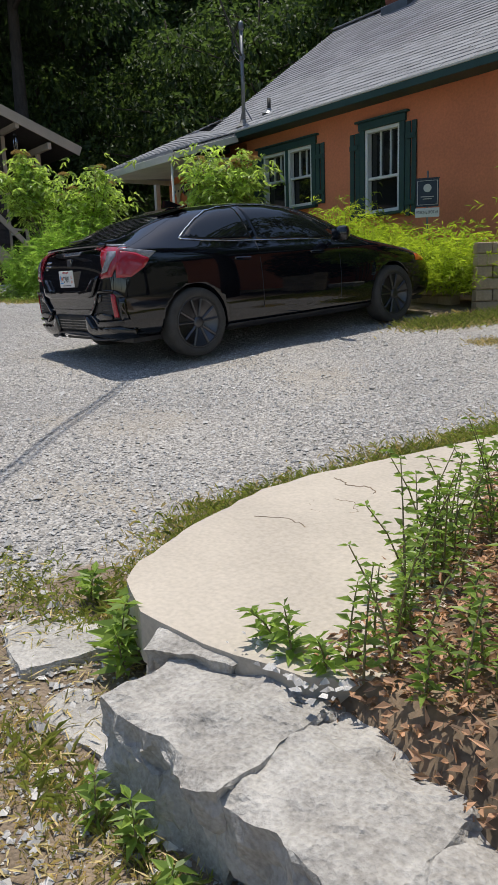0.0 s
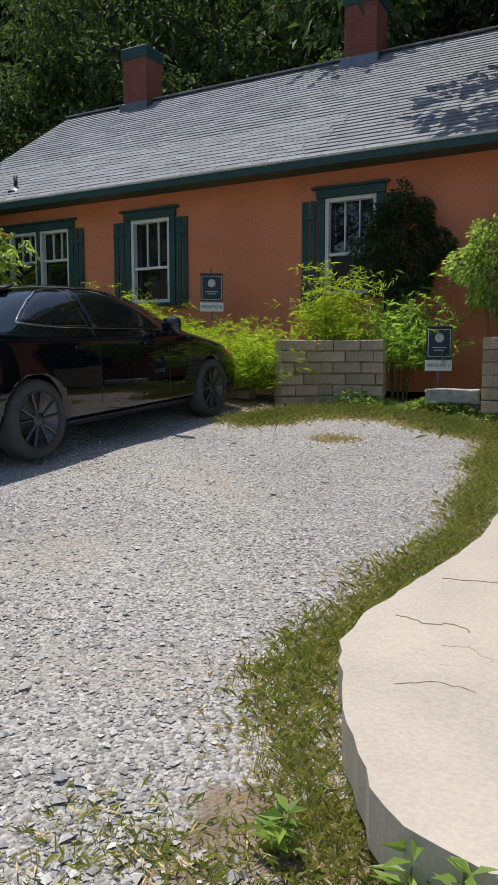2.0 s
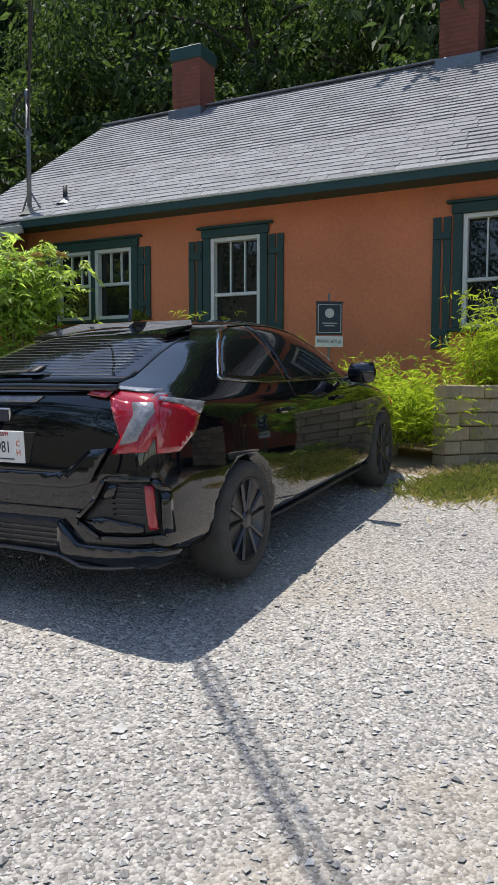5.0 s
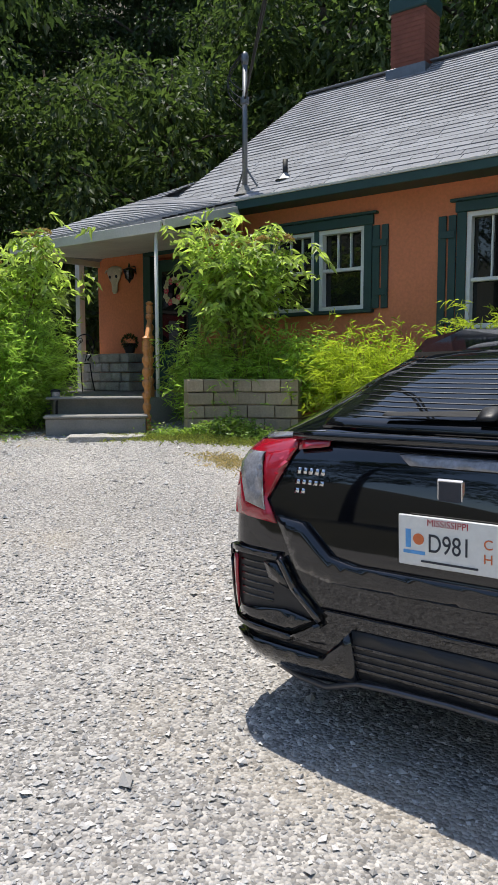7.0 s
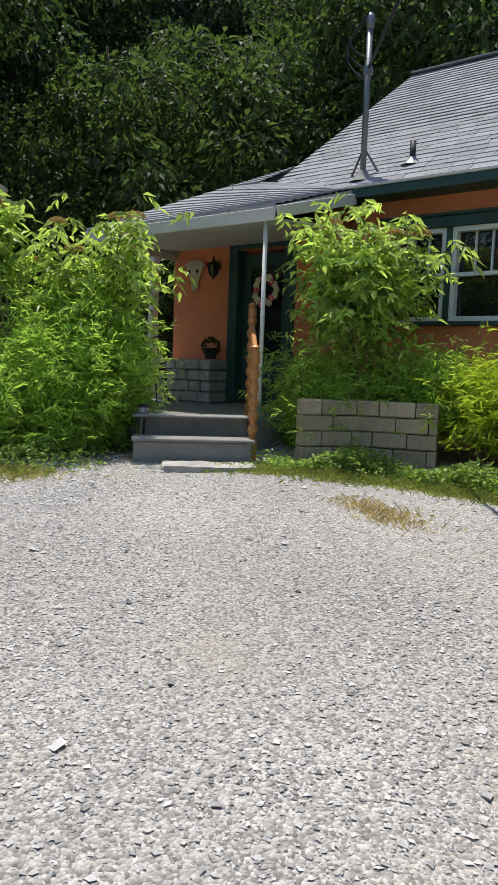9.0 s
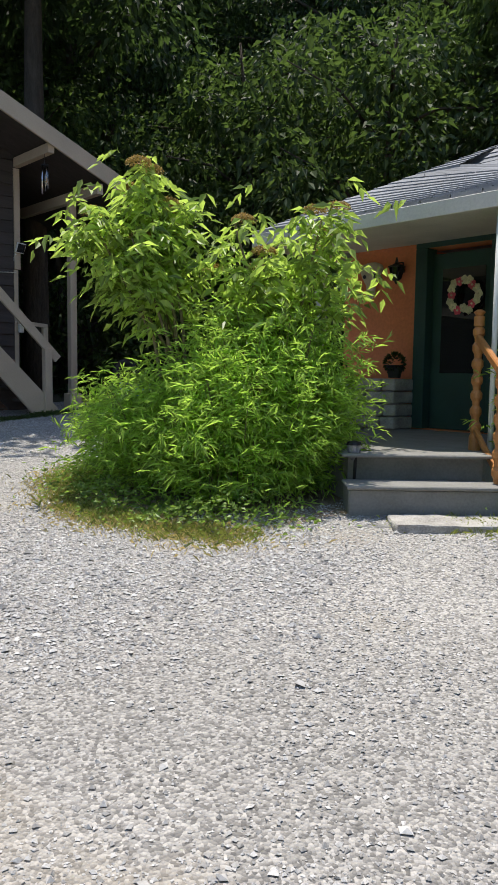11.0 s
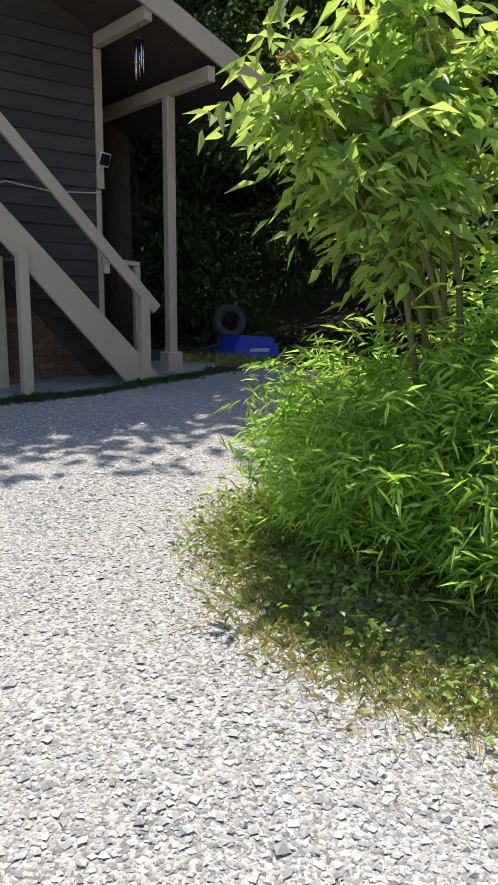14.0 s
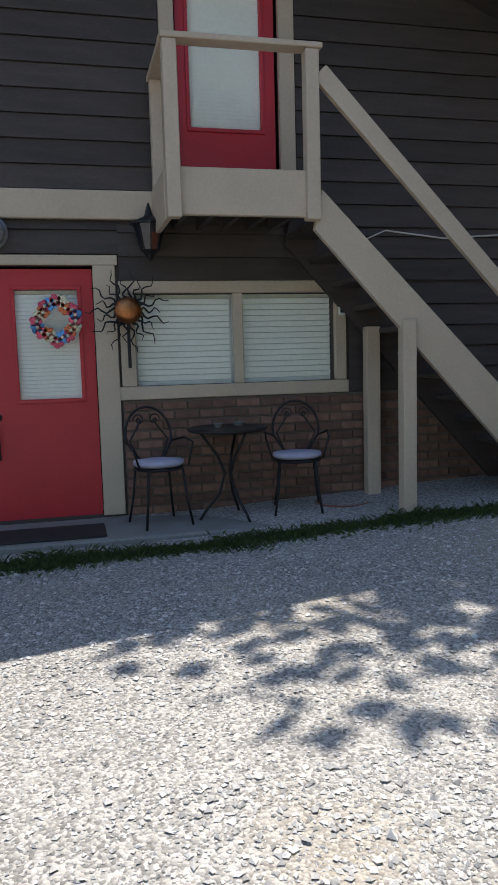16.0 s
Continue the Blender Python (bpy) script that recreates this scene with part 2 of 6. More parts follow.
def gz(x, y):
    return float(ground_z(x, y))


def thing(name, m=None, label="", category="", group="", kind=""):
    ob = new(name)
    ob.empty_display_size = 0.1
    if m is not None:
        ob.matrix_world = m
    return tagged(ob, label, category, group, kind)


def to_mesh(name, bm, material, smooth=False):
    me = bpy.data.meshes.new(name)
    bm.normal_update()
    bm.to_mesh(me)
    bm.free()
    for m in material if isinstance(material, (list, tuple)) else [material]:
        me.materials.append(m)
    if smooth:
        me.polygons.foreach_set("use_smooth", [True] * len(me.polygons))
    return me


def part(name, bm, material, parent=None, label="", smooth=False, m=None):
    """Links a bmesh (or a mesh) as one mesh object, under a thing or a part."""
    me = bm if isinstance(bm, bpy.types.Mesh) else to_mesh(name, bm, material, smooth)
    ob = new(name, me)
    ob.parent = parent
    if m is not None:
        ob.matrix_basis = m
    return tagged(ob, label)


def box(x0, x1, y0, y1, z0, z1, bevel=0.0, bm=None):
    bm = bm or bmesh.new()
    r = bmesh.ops.create_cube(bm, size=1, matrix=Matrix.LocRotScale(((x0 + x1) / 2, (y0 + y1) / 2, (z0 + z1) / 2), None, (abs(x1 - x0), abs(y1 - y0), abs(z1 - z0))))
    if bevel:
        es = {e for v in r["verts"] for e in v.link_edges}
        bmesh.ops.bevel(bm, geom=list(es), offset=bevel, segments=1, affect="EDGES")
    return bm


def beam(a, b, w, h, bevel=0.004, bm=None, up=(0, 0, 1)):
    """A squared timber from a to b, w wide and h high."""
    a, b = Vector(a), Vector(b)
    d = b - a
    x = d.normalized()
    y = Vector(up).cross(x)
    y = y.normalized() if y.length > 1e-4 else Vector((0, 1, 0))
    z = x.cross(y)
    m = Matrix((x, y, z)).transposed().to_4x4()
    m.translation = (a + b) / 2
    bm = bm or bmesh.new()
    r = bmesh.ops.create_cube(bm, size=1, matrix=m @ Matrix.Diagonal((d.length, w, h, 1)))
    if bevel:
        es = {e for v in r["verts"] for e in v.link_edges}
        bmesh.ops.bevel(bm, geom=list(es), offset=bevel, segments=1, affect="EDGES")
    return bm


def tube(points, r, bm=None, sides=7, taper=1.0):
    """A round rod along a run of points."""
    bm = bm or bmesh.new()
    pts = [Vector(p) for p in points]
    rings = []
    for i, p in enumerate(pts):
        d = (pts[min(i + 1, len(pts) - 1)] - pts[max(i - 1, 0)]).normalized()
        a = d.orthogonal().normalized() if i == 0 else (side - d * side.dot(d)).normalized()
        side = a
        b = d.cross(a)
        rr = r * (1 + (taper - 1) * i / max(1, len(pts) - 1))
        rings.append([bm.verts.new(p + (a * math.cos(2 * math.pi * k / sides) + b * math.sin(2 * math.pi * k / sides)) * rr) for k in range(sides)])
    for u, v in zip(rings, rings[1:]):
        for k in range(sides):
            bm.faces.new((u[k], u[(k + 1) % sides], v[(k + 1) % sides], v[k]))
    bm.faces.new(rings[0][::-1])
    bm.faces.new(rings[-1])
    return bm


def lathe(profile, sides=20, bm=None, m=Matrix(), cap=True):
    """A turned shape from (radius, height) pairs."""
    bm = bm or bmesh.new()
    rings = [[bm.verts.new(m @ Vector((r * math.cos(2 * math.pi * k / sides), r * math.sin(2 * math.pi * k / sides), z))) for k in range(sides)] for r, z in profile]
    for u, v in zip(rings, rings[1:]):
        for k in range(sides):
            bm.faces.new((u[k], u[(k + 1) % sides], v[(k + 1) % sides], v[k]))
    if cap:
        bm.faces.new(rings[0][::-1])
        bm.faces.new(rings[-1])
    return bm


def poly(points, thick, bm=None):
    """A flat slab with that outline, extruded by the vector thick."""
    bm = bm or bmesh.new()
    vs = [bm.verts.new(p) for p in points]
    top = [bm.verts.new(Vector(p) + Vector(thick)) for p in points]
    n = len(vs)
    bm.faces.new(vs)
    bm.faces.new(top[::-1])
    for i in range(n):
        bm.faces.new((vs[i], top[i], top[(i + 1) % n], vs[(i + 1) % n]))
    bmesh.ops.recalc_face_normals(bm, faces=bm.faces)
    return bm


def lettering(name, words, size, material, parent, m, label="", width=None):
    """Words as a thin raised mesh."""
    cu = bpy.data.curves.new(name, "FONT")
    cu.body, cu.size, cu.align_x, cu.align_y, cu.extrude = words, size, "CENTER", "CENTER", 0.0008
    tmp = new("lettering_source", cu)
    bpy.context.view_layer.update()
    me = bpy.data.meshes.new_from_object(tmp.evaluated_get(bpy.context.evaluated_depsgraph_get()))
    bpy.data.objects.remove(tmp)
    if width:
        xs = [v.co.x for v in me.vertices]
        me.transform(Matrix.Diagonal((width / (max(xs) - min(xs)), 1, 1, 1)))
    me.materials.clear()
    me.materials.append(material)
    return part(name, me, None, parent, label, m=m)


def array_mesh(name, verts, faces, material):
    me = bpy.data.meshes.new(name)
    me.from_pydata(verts.reshape(-1, 3), [], faces)
    me.materials.append(material)
    return me


def leaf_mesh(name, base, axis, length, width, material, rng, fold=0.25, droop=0.0):
    """Many folded lance-shaped leaves: base points, growing directions, lengths and widths."""
    n = len(base)
    axis = axis / np.linalg.norm(axis, axis=1, keepdims=True)
    side = np.cross(axis, rng.normal(size=(n, 3)) * 0.6 + np.array((0, 0, 1.0)))
    side /= np.linalg.norm(side, axis=1, keepdims=True) + 1e-9
    nor = np.cross(side, axis)
    L, W = np.broadcast_to(length, n)[:, None], np.broadcast_to(width, n)[:, None]
    mid = base + axis * L * 0.4
    tip = base + axis * L - np.array((0, 0, 1.0)) * L * droop
    v = np.stack([base, mid + side * W / 2 + nor * W * fold, tip, mid - side * W / 2 + nor * W * fold], 1)
    i = (np.arange(n) * 4)[:, None]
    f = np.concatenate([i + np.array([[0, 1, 2]]), i + np.array([[0, 2, 3]])], 0)
    return array_mesh(name, v, f.tolist(), material)


def sphere_dirs(n, rng):
    d = rng.normal(size=(n, 3))
    return d / np.linalg.norm(d, axis=1, keepdims=True)


def lumpy_stones(name, xy, size, material, rng, lift=0.24, z=None):
    """Angular stones, each an irregular eight-sided lump pressed into the ground."""
    n = len(xy)
    o = np.array([(1, 0, 0), (-1, 0, 0), (0, 1, 0), (0, -1, 0), (0, 0, 1), (0, 0, -1)], float)
    s = size[:, None, None] * np.stack([rng.uniform(0.8, 1.2, n), rng.uniform(0.65, 1.0, n), rng.uniform(0.4, 0.72, n)], 1)[:, None, :]
    v = o[None] * s * rng.uniform(0.7, 1.25, (n, 6, 1)) + rng.normal(size=(n, 6, 3)) * size[:, None, None] * 0.13
    t = rng.uniform(0, 6.28, n)
    c, sn = np.cos(t)[:, None], np.sin(t)[:, None]
    v = np.stack([v[..., 0] * c - v[..., 1] * sn, v[..., 0] * sn + v[..., 1] * c, v[..., 2]], -1)
    zz = ground_z(xy[:, 0], xy[:, 1]) if z is None else z
    v += np.stack([xy[:, 0], xy[:, 1], zz + size * lift], 1)[:, None, :]
    f = np.array([(0, 2, 4), (2, 1, 4), (1, 3, 4), (3, 0, 4)])
    return array_mesh(name, v, (f[None] + (np.arange(n) * 6)[:, None, None]).reshape(-1, 3).tolist(), material)


# ---- ground ----
def make_ground():
    def axis(lo, hi, step, far):
        near = np.arange(lo, hi + step / 2, step)
        g = np.array([1, 2, 4, 7, 12, 20, 35, 60, 120, 250, 600, 1500.0])
        return np.concatenate([lo - g[::-1], near, hi + g])
    xs, ys = axis(-24, 4, 0.2, 1500), axis(-4, 10, 0.2, 1500)
    X, Y = np.meshgrid(xs, ys, indexing="ij")
    Z = ground_z(X, Y)
    near = (X > -24) & (X < 4) & (Y > -4) & (Y < 10)
    rough = np.array([[noise.noise(Vector((x * 0.9, y * 0.9, 0))) * 0.025 + noise.noise(Vector((x * 3, y * 3, 5))) * 0.008 for y in ys] for x in xs])
    Z = Z + np.where(near, 0, rough * 3)
    nx, ny = X.shape
    idx = np.arange(nx * ny).reshape(nx, ny)
    f = np.stack([idx[:-1, :-1], idx[1:, :-1], idx[1:, 1:], idx[:-1, 1:]], -1).reshape(-1, 4)
    me = array_mesh("ground", np.stack([X, Y, Z], -1), f.tolist(), M_GRAVEL)
    me.materials.append(M_LITTER)
    c = np.stack([X, Y], -1)[:-1, :-1].reshape(-1, 2) + 0.1
    woods = (c[:, 1] > 9.6) | (c[:, 0] < -21.2) | (c[:, 1] < -9) | (c[:, 0] > 9)
    v = np.stack([X, Y], -1).reshape(-1, 2)
    bed = ((v[:, 1] > 7.3 - 0.3 * np.sin(v[:, 0] * 1.7)) & (v[:, 0] > -12.2)) | ((v[:, 0] - (-14.3)) ** 2 / 1.45 ** 2 + (v[:, 1] - 6.1) ** 2 / 1.35 ** 2 < 1)
    start = (v[:, 0] > -2.7) & (v[:, 1] < 1.25) & (v[:, 1] > -0.2)
    d = (bed | start).astype(float).reshape(nx, ny)
    d[1:-1, 1:-1] = (d[1:-1, 1:-1] * 2 + d[:-2, 1:-1] + d[2:, 1:-1] + d[1:-1, :-2] + d[1:-1, 2:]) / 6
    me.attributes.new("dirt", "FLOAT", "POINT").data.foreach_set("value", d.reshape(-1).astype(np.float32))
    me.polygons.foreach_set("material_index", np.where(woods, 1, 0).astype(np.int32))
    me.polygons.foreach_set("use_smooth", [True] * len(me.polygons))
    tagged(new("ground", me), "pale grey crushed limestone yard sloping up to wooded hill", "ground", kind="structure")


make_ground()

# ---- the terracotta house ----
HX0, HX1, HY, HZ = -15.75, 3.0, 9.4, 1.2
house = thing("house", pose(0, 0, 0), "single-storey terracotta stucco house with grey shingle roof", "house")


def wall_with_openings(x0, x1, z0, z1, y0, y1, openings):
    """A straight wall along x with rectangular holes right through it."""
    xs = sorted({x0, x1, *[v for o in openings for v in o[:2]]})
    zs = sorted({z0, z1, *[v for o in openings for v in o[2:]]})
    bm = bmesh.new()
    for a, b in zip(xs, xs[1:]):
        for c, d in zip(zs, zs[1:]):
            if not any(o[0] <= (a + b) / 2 <= o[1] and o[2] <= (c + d) / 2 <= o[3] for o in openings):
                box(a, b, y0, y1, c, d, bm=bm)
    bmesh.ops.remove_doubles(bm, verts=bm.verts, dist=1e-4)
    seen = {}
    for f in list(bm.faces):
        k = tuple(round(v, 3) for v in f.calc_center_median())
        seen.setdefault(k, []).append(f)
    bmesh.ops.delete(bm, geom=[f for fs in seen.values() if len(fs) > 1 for f in fs], context="FACES_ONLY")
    return bm


WINDOWS = [(-12.13, -11.45, 2.84, 3.88), (-11.38, -10.70, 2.84, 3.88), (-9.37, -8.60, 2.55, 3.88), (-5.94, -5.18, 2.55, 3.88)]
DOOR = (-14.55, -13.62, 1.74, 3.84)
part("front_wall", wall_with_openings(HX0, HX1, HZ, 4.42, HY, HY + 0.25, WINDOWS + [DOOR]), M_STUCCO, house)
part("side_wall", box(HX0, HX0 + 0.25, HY + 0.25, 16.7, HZ, 4.42), M_STUCCO, house)
part("side_wall", box(HX1 - 0.25, HX1, HY + 0.25, 16.7, HZ, 4.42), M_STUCCO, house)
part("rear_wall", box(HX0 + 0.25, HX1 - 0.25, 16.45, 16.7, HZ, 4.42), M_STUCCO, house)
part("gable_wall", poly([(-13.7, 9.4, 4.43), (-13.7, 16.6, 4.43), (-13.7, 13.06, 6.95)], (0.2, 0, 0)), M_STUCCO, house)
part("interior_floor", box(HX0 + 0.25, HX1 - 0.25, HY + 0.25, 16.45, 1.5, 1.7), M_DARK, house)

# main roof: two slopes with a ridge
RX0, RX1, EY, EZ, RY, RZ = -13.95, 3.4, 9.0, 4.36, 13.06, 7.16
slope = Vector((0, RY - EY, RZ - EZ))
slen = slope.length
part("roof_deck", poly([(RX0, EY, EZ), (RX1, EY, EZ), (RX1, RY, RZ), (RX0, RY, RZ)], (0, 0, -0.08)), M_SHINGLE, house)
part("roof_deck", poly([(RX0, 17.1, EZ), (RX1, 17.1, EZ), (RX1, RY + 0.002, RZ), (RX0, RY + 0.002, RZ)], (0, 0, -0.08)), M_SHINGLE, house)
part("fascia", box(RX0, RX1, EY - 0.03, EY - 0.002, EZ - 0.135, EZ - 0.03, 0.004), M_GREEN, house, "dark green fascia board")
part("drip_edge", box(RX0, RX1, EY - 0.045, EY + 0.03, EZ - 0.028, EZ + 0.006, 0.003), M_CREAM, house, "pale metal drip edge")
part("soffit", box(RX0 + 0.05, RX1, EY, HY - 0.003, EZ - 0.118, EZ - 0.10), M_GREEN, house)
part("rake_board", beam((RX0 - 0.015, EY, EZ - 0.09), (RX0 - 0.015, RY, RZ - 0.09), 0.03, 0.14), M_GREEN, house)
part("ridge_cap", beam((RX0, RY, RZ + 0.008), (RX1, RY, RZ + 0.008), 0.26, 0.025), M_SHINGLE, house)
part("eave_return", box(-14.0, -13.2, 9.02, 9.38, 4.1, 4.2, 0.02), M_GREEN, house, "dark green boxed eave end")

# porch roof, hipped against the gable
A, B, C = (-15.5, 7.55, 3.88), (-12.45, 7.55, 3.88), (-12.45, 9.05, 4.345)
E_, F_ = (-13.96, 9.95, 5.0), (-16.1, 13.2, 3.95)
part("porch_roof", poly([A, B, C, (-13.96, 9.05, 4.36), E_], (0, 0, -0.05)), M_SHINGLE, house)
part("porch_roof", poly([A, E_, (-13.96, 13.2, 5.2), F_], (0, 0, -0.05)), M_SHINGLE, house)
lv, lf = [], []
for r in range(17):
    p, q = Vector(A).lerp(Vector(E_), r / 17), Vector(A).lerp(Vector(E_), (r + 1.12) / 17)
    side = lambda v: Vector(B).lerp(Vector(C), (v.y - 7.55) / 1.5) if v.y < 9.05 else Vector((-13.95, v.y, v.z))
    a, b = side(p), side(q)
    cells = max(1, round((a.x - p.x) / 0.31))
    for c in range(cells):
        u0, u1 = (c + 0.02) / cells, (c + 0.98) / cells
        top, low_ = Vector((0, 0, 0.016)), Vector((0, 0, 0.03))
        i = len(lv)
        lv += [p.lerp(a, u0) + low_, p.lerp(a, u1) + low_, q.lerp(b, u1) + top, q.lerp(b, u0) + top, p.lerp(a, u0), p.lerp(a, u1)]
        lf += [(i, i + 1, i + 2, i + 3), (i + 4, i + 5, i + 1, i)]
tagged(part("porch_shingles", array_mesh("porch_shingles", np.array([v[:] for v in lv]), lf, M_SHINGLE_J), None, house, "overlapping grey shingles"), kind="stuff")
part("porch_fascia", beam((A[0], A[1] - 0.02, 3.80), (B[0], B[1] - 0.02, 3.80), 0.03, 0.13), M_CREAM, house, "weathered cream porch fascia")
part("porch_fascia", beam((A[0] - 0.02, A[1], 3.80), (F_[0] - 0.02, F_[1], 3.87), 0.03, 0.13), M_CREAM, house)
part("porch_fascia", beam((B[0] + 0.02, B[1], 3.82), (B[0] + 0.02, 9.0, 4.22), 0.03, 0.12), M_CREAM, house)
part("porch_ceiling", poly([(-15.45, 7.6, 3.76), (-12.5, 7.6, 3.76), (-12.5, 9.38, 3.90), (-15.9, 9.38, 3.90)], (0, 0, 0.02)), M_CREAM, house)
part("porch_post", tube([(-12.63, 7.62, 1.7), (-12.63, 7.62, 3.76)], 0.024, sides=10), M_WHITE, house, "slim white pipe post", True)
part("porch_post", beam((-15.98, 9.2, 1.6), (-15.98, 9.2, 3.86), 0.11, 0.11, up=(0, 1, 0)), M_CREAM, house, "cream wooden post")


def window(x0, x1, z0, z1, sash, name="window", low=True):
    w = part(name, box(x0, x1, HY + 0.10, HY + 0.112, z0, z1), G_HOUSE, house, "white double-hung window with dark panes")
    f, y0, y1 = 0.055, HY - 0.012, HY + 0.09
    for r in ((x0, x0 + f, z0 + f, z1 - f), (x1 - f, x1, z0 + f, z1 - f), (x0, x1, z1 - f, z1), (x0, x1, z0, z0 + f)):
        part("frame", box(r[0], r[1], y0, y1, r[2], r[3], 0.004), M_WHITE, w)
    zm = z0 + (z1 - z0) * sash
    part("meeting_rail", box(x0 + f, x1 - f, HY + 0.01, HY + 0.085, zm - 0.022, zm + 0.022, 0.004), M_WHITE, w)
    for k in (1, 2):
        x = x0 + f + (x1 - x0 - 2 * f) * k / 3
        part("muntin", box(x - 0.009, x + 0.009, HY + 0.06, HY + 0.098, zm + 0.022, z1 - f), M_WHITE, w)
    return w


def green_trim(x0, x1, z0, z1):
    part("window_trim", box(x0 - 0.13, x1 + 0.13, HY - 0.05, HY - 0.003, z1 + 0.002, z1 + 0.12, 0.005), M_GREEN, house)
    part("window_cap", box(x0 - 0.19, x1 + 0.19, HY - 0.08, HY - 0.003, z1 + 0.122, z1 + 0.155, 0.006), M_GREEN, house)
    for a, b in ((x0 - 0.11, x0 - 0.002), (x1 + 0.002, x1 + 0.11)):
        part("window_trim", box(a, b, HY - 0.04, HY - 0.003, z0, z1, 0.005), M_GREEN, house)
    part("window_sill", box(x0 - 0.14, x1 + 0.14, HY - 0.09, HY + 0.02, z0 - 0.05, z0 - 0.003, 0.006), M_GREEN, house)


def shutter(x0, z0, z1):
    s = part("shutter", box(x0, x0 + 0.095, HY - 0.035, HY - 0.006, z0, z1, 0.004), M_GREEN, house, "dark green board shutter")
    part("board", box(x0 + 0.125, x0 + 0.215, HY - 0.035, HY - 0.006, z0, z1, 0.004), M_GREEN, s)
    if z1 - z0 > 0.5:
        for z in (z0 + 0.2, z1 - 0.22):
            part("batten", box(x0 + 0.01, x0 + 0.205, HY - 0.055, HY - 0.036, z - 0.04, z + 0.04, 0.003), M_GREEN, s)


for w, s in zip(WINDOWS, (0.5, 0.5, 0.42, 0.42)):
    window(*w, s)
green_trim(-12.13, -10.70, 2.84, 3.88)
part("mullion", box(-11.448, -11.382, HY - 0.03, HY + 0.1, 2.84, 3.879, 0.004), M_GREEN, house)
green_trim(*WINDOWS[2])
green_trim(*WINDOWS[3])
for x, z in ((-12.46, 2.84), (-10.58, 2.84), (-9.71, 2.45), (-8.47, 2.45), (-6.29, 2.3), (-5.05, 2.3)):
    shutter(x, z, 3.86)

door_1 = part("door", box(DOOR[0] + 0.06, DOOR[1] - 0.06, HY + 0.1, HY + 0.14, 1.745, 3.78, 0.004), M_GREEN, house, "dark green front door with glass")
part("pane", box(-14.36, -13.81, HY + 0.094, HY + 0.099, 2.4, 3.6), G_HOUSE, door_1)
for r in ((DOOR[0] - 0.1, DOOR[0] + 0.06, 1.745, 3.84), (DOOR[1] - 0.06, DOOR[1] + 0.1, 1.745, 3.84), (DOOR[0] - 0.1, DOOR[1] + 0.1, 3.842, 3.99)):
    part("door_frame", box(r[0], r[1], HY - 0.04, HY + 0.16 if r[3] < 3.9 else HY - 0.003, r[2], r[3], 0.005), M_GREEN, house)
part("conduit", tube([(-12.66, HY - 0.03, 1.6), (-12.66, HY - 0.03, 4.18)], 0.025), M_STUCCO, house, "painted service conduit", True)


def chimney(x):
    c = thing("chimney", pose(x, 13.0, 6.7), "red brick chimney with dark green metal cap", "chimney", "chimneys on the ridge")
    part("shaft", box(-0.3, 0.3, -0.28, 0.28, 0.0, 1.28, 0.01), M_BRICK_RED, c)
    z = 0.45
    bm = bmesh.new()
    while z < 1.25:
        box(-0.306, 0.306, -0.286, 0.286, z, z + 0.062, 0.004, bm)
        z += 0.075
    part("brick_course", bm, M_BRICK_RED, c)
    part("cap", box(-0.34, 0.34, -0.32, 0.32, 1.26, 1.50, 0.02), M_GREEN, c)
    part("flashing", box(-0.36, 0.36, -0.36, 0.3, 0.1, 0.36, 0.01), M_METAL, c)


chimney(-11.80)
chimney(-6.74)

# service mast with its cables
mast = thing("service_mast", pose(-12.47, 9.2, 4.45), "grey steel electric service mast on roof", "mast")
part("pipe", tube([(0, 0, 0), (0, 0, 1.75)], 0.036, sides=10), M_METAL, mast, smooth=True)
part("weatherhead", lathe([(0.036, 1.72), (0.05, 1.76), (0.055, 1.83), (0.04, 1.88), (0.01, 1.90)], 12), M_METAL, mast, smooth=True)
part("flashing", lathe([(0.16, 0.0), (0.10, 0.06), (0.045, 0.14)], 12), M_STEP, mast)
part("insulator", lathe([(0.02, 1.2), (0.06, 1.22), (0.06, 1.30), (0.02, 1.32)], 10), M_METAL, mast)
part("brace", tube([(-0.22, 0.05, 0.02), (0, 0, 0.4)], 0.014), M_METAL, mast)
part("brace", tube([(0.2, 0.08, 0.06), (0, 0, 0.4)], 0.014), M_METAL, mast)
for k, (r, d) in enumerate(((0.30, 0.75), (0.24, 0.62), (0.17, 0.5))):
    part("cable_loop", tube([(-r * math.sin(math.pi * i / 10) * (1 + 0.2 * k), -0.02 * k, 1.88 - (d + 0.0) * i / 10) for i in range(11)], 0.009, sides=5), M_CABLE, mast)
span = thing("overhead_wire", pose(-12.47, 9.2, 5.72), "black twisted overhead service wire", "wire")
for k, (off, sag) in enumerate(((0.0, 0.5), (0.12, 0.75))):
    pts = [(18.5 * u, -19.2 * u + off * math.sin(u * 3) , 5.6 * u - sag * 4 * u * (1 - u) * 0.5 - off * u) for u in [i / 24 for i in range(25)]]
    part("wire", tube(pts, 0.016 - 0.004 * k, sides=5), M_CABLE, span)
vent = thing("roof_vent", pose(-11.95, 9.42, 4.6), "small dark plumbing vent pipe on roof", "vent pipe")
part("pipe", lathe([(0.035, 0.0), (0.035, 0.3), (0.028, 0.3)], 10), M_CABLE, vent, smooth=True)
part("flashing", lathe([(0.14, 0.02), (0.06, 0.09), (0.036, 0.12)], 12), M_METAL, vent)

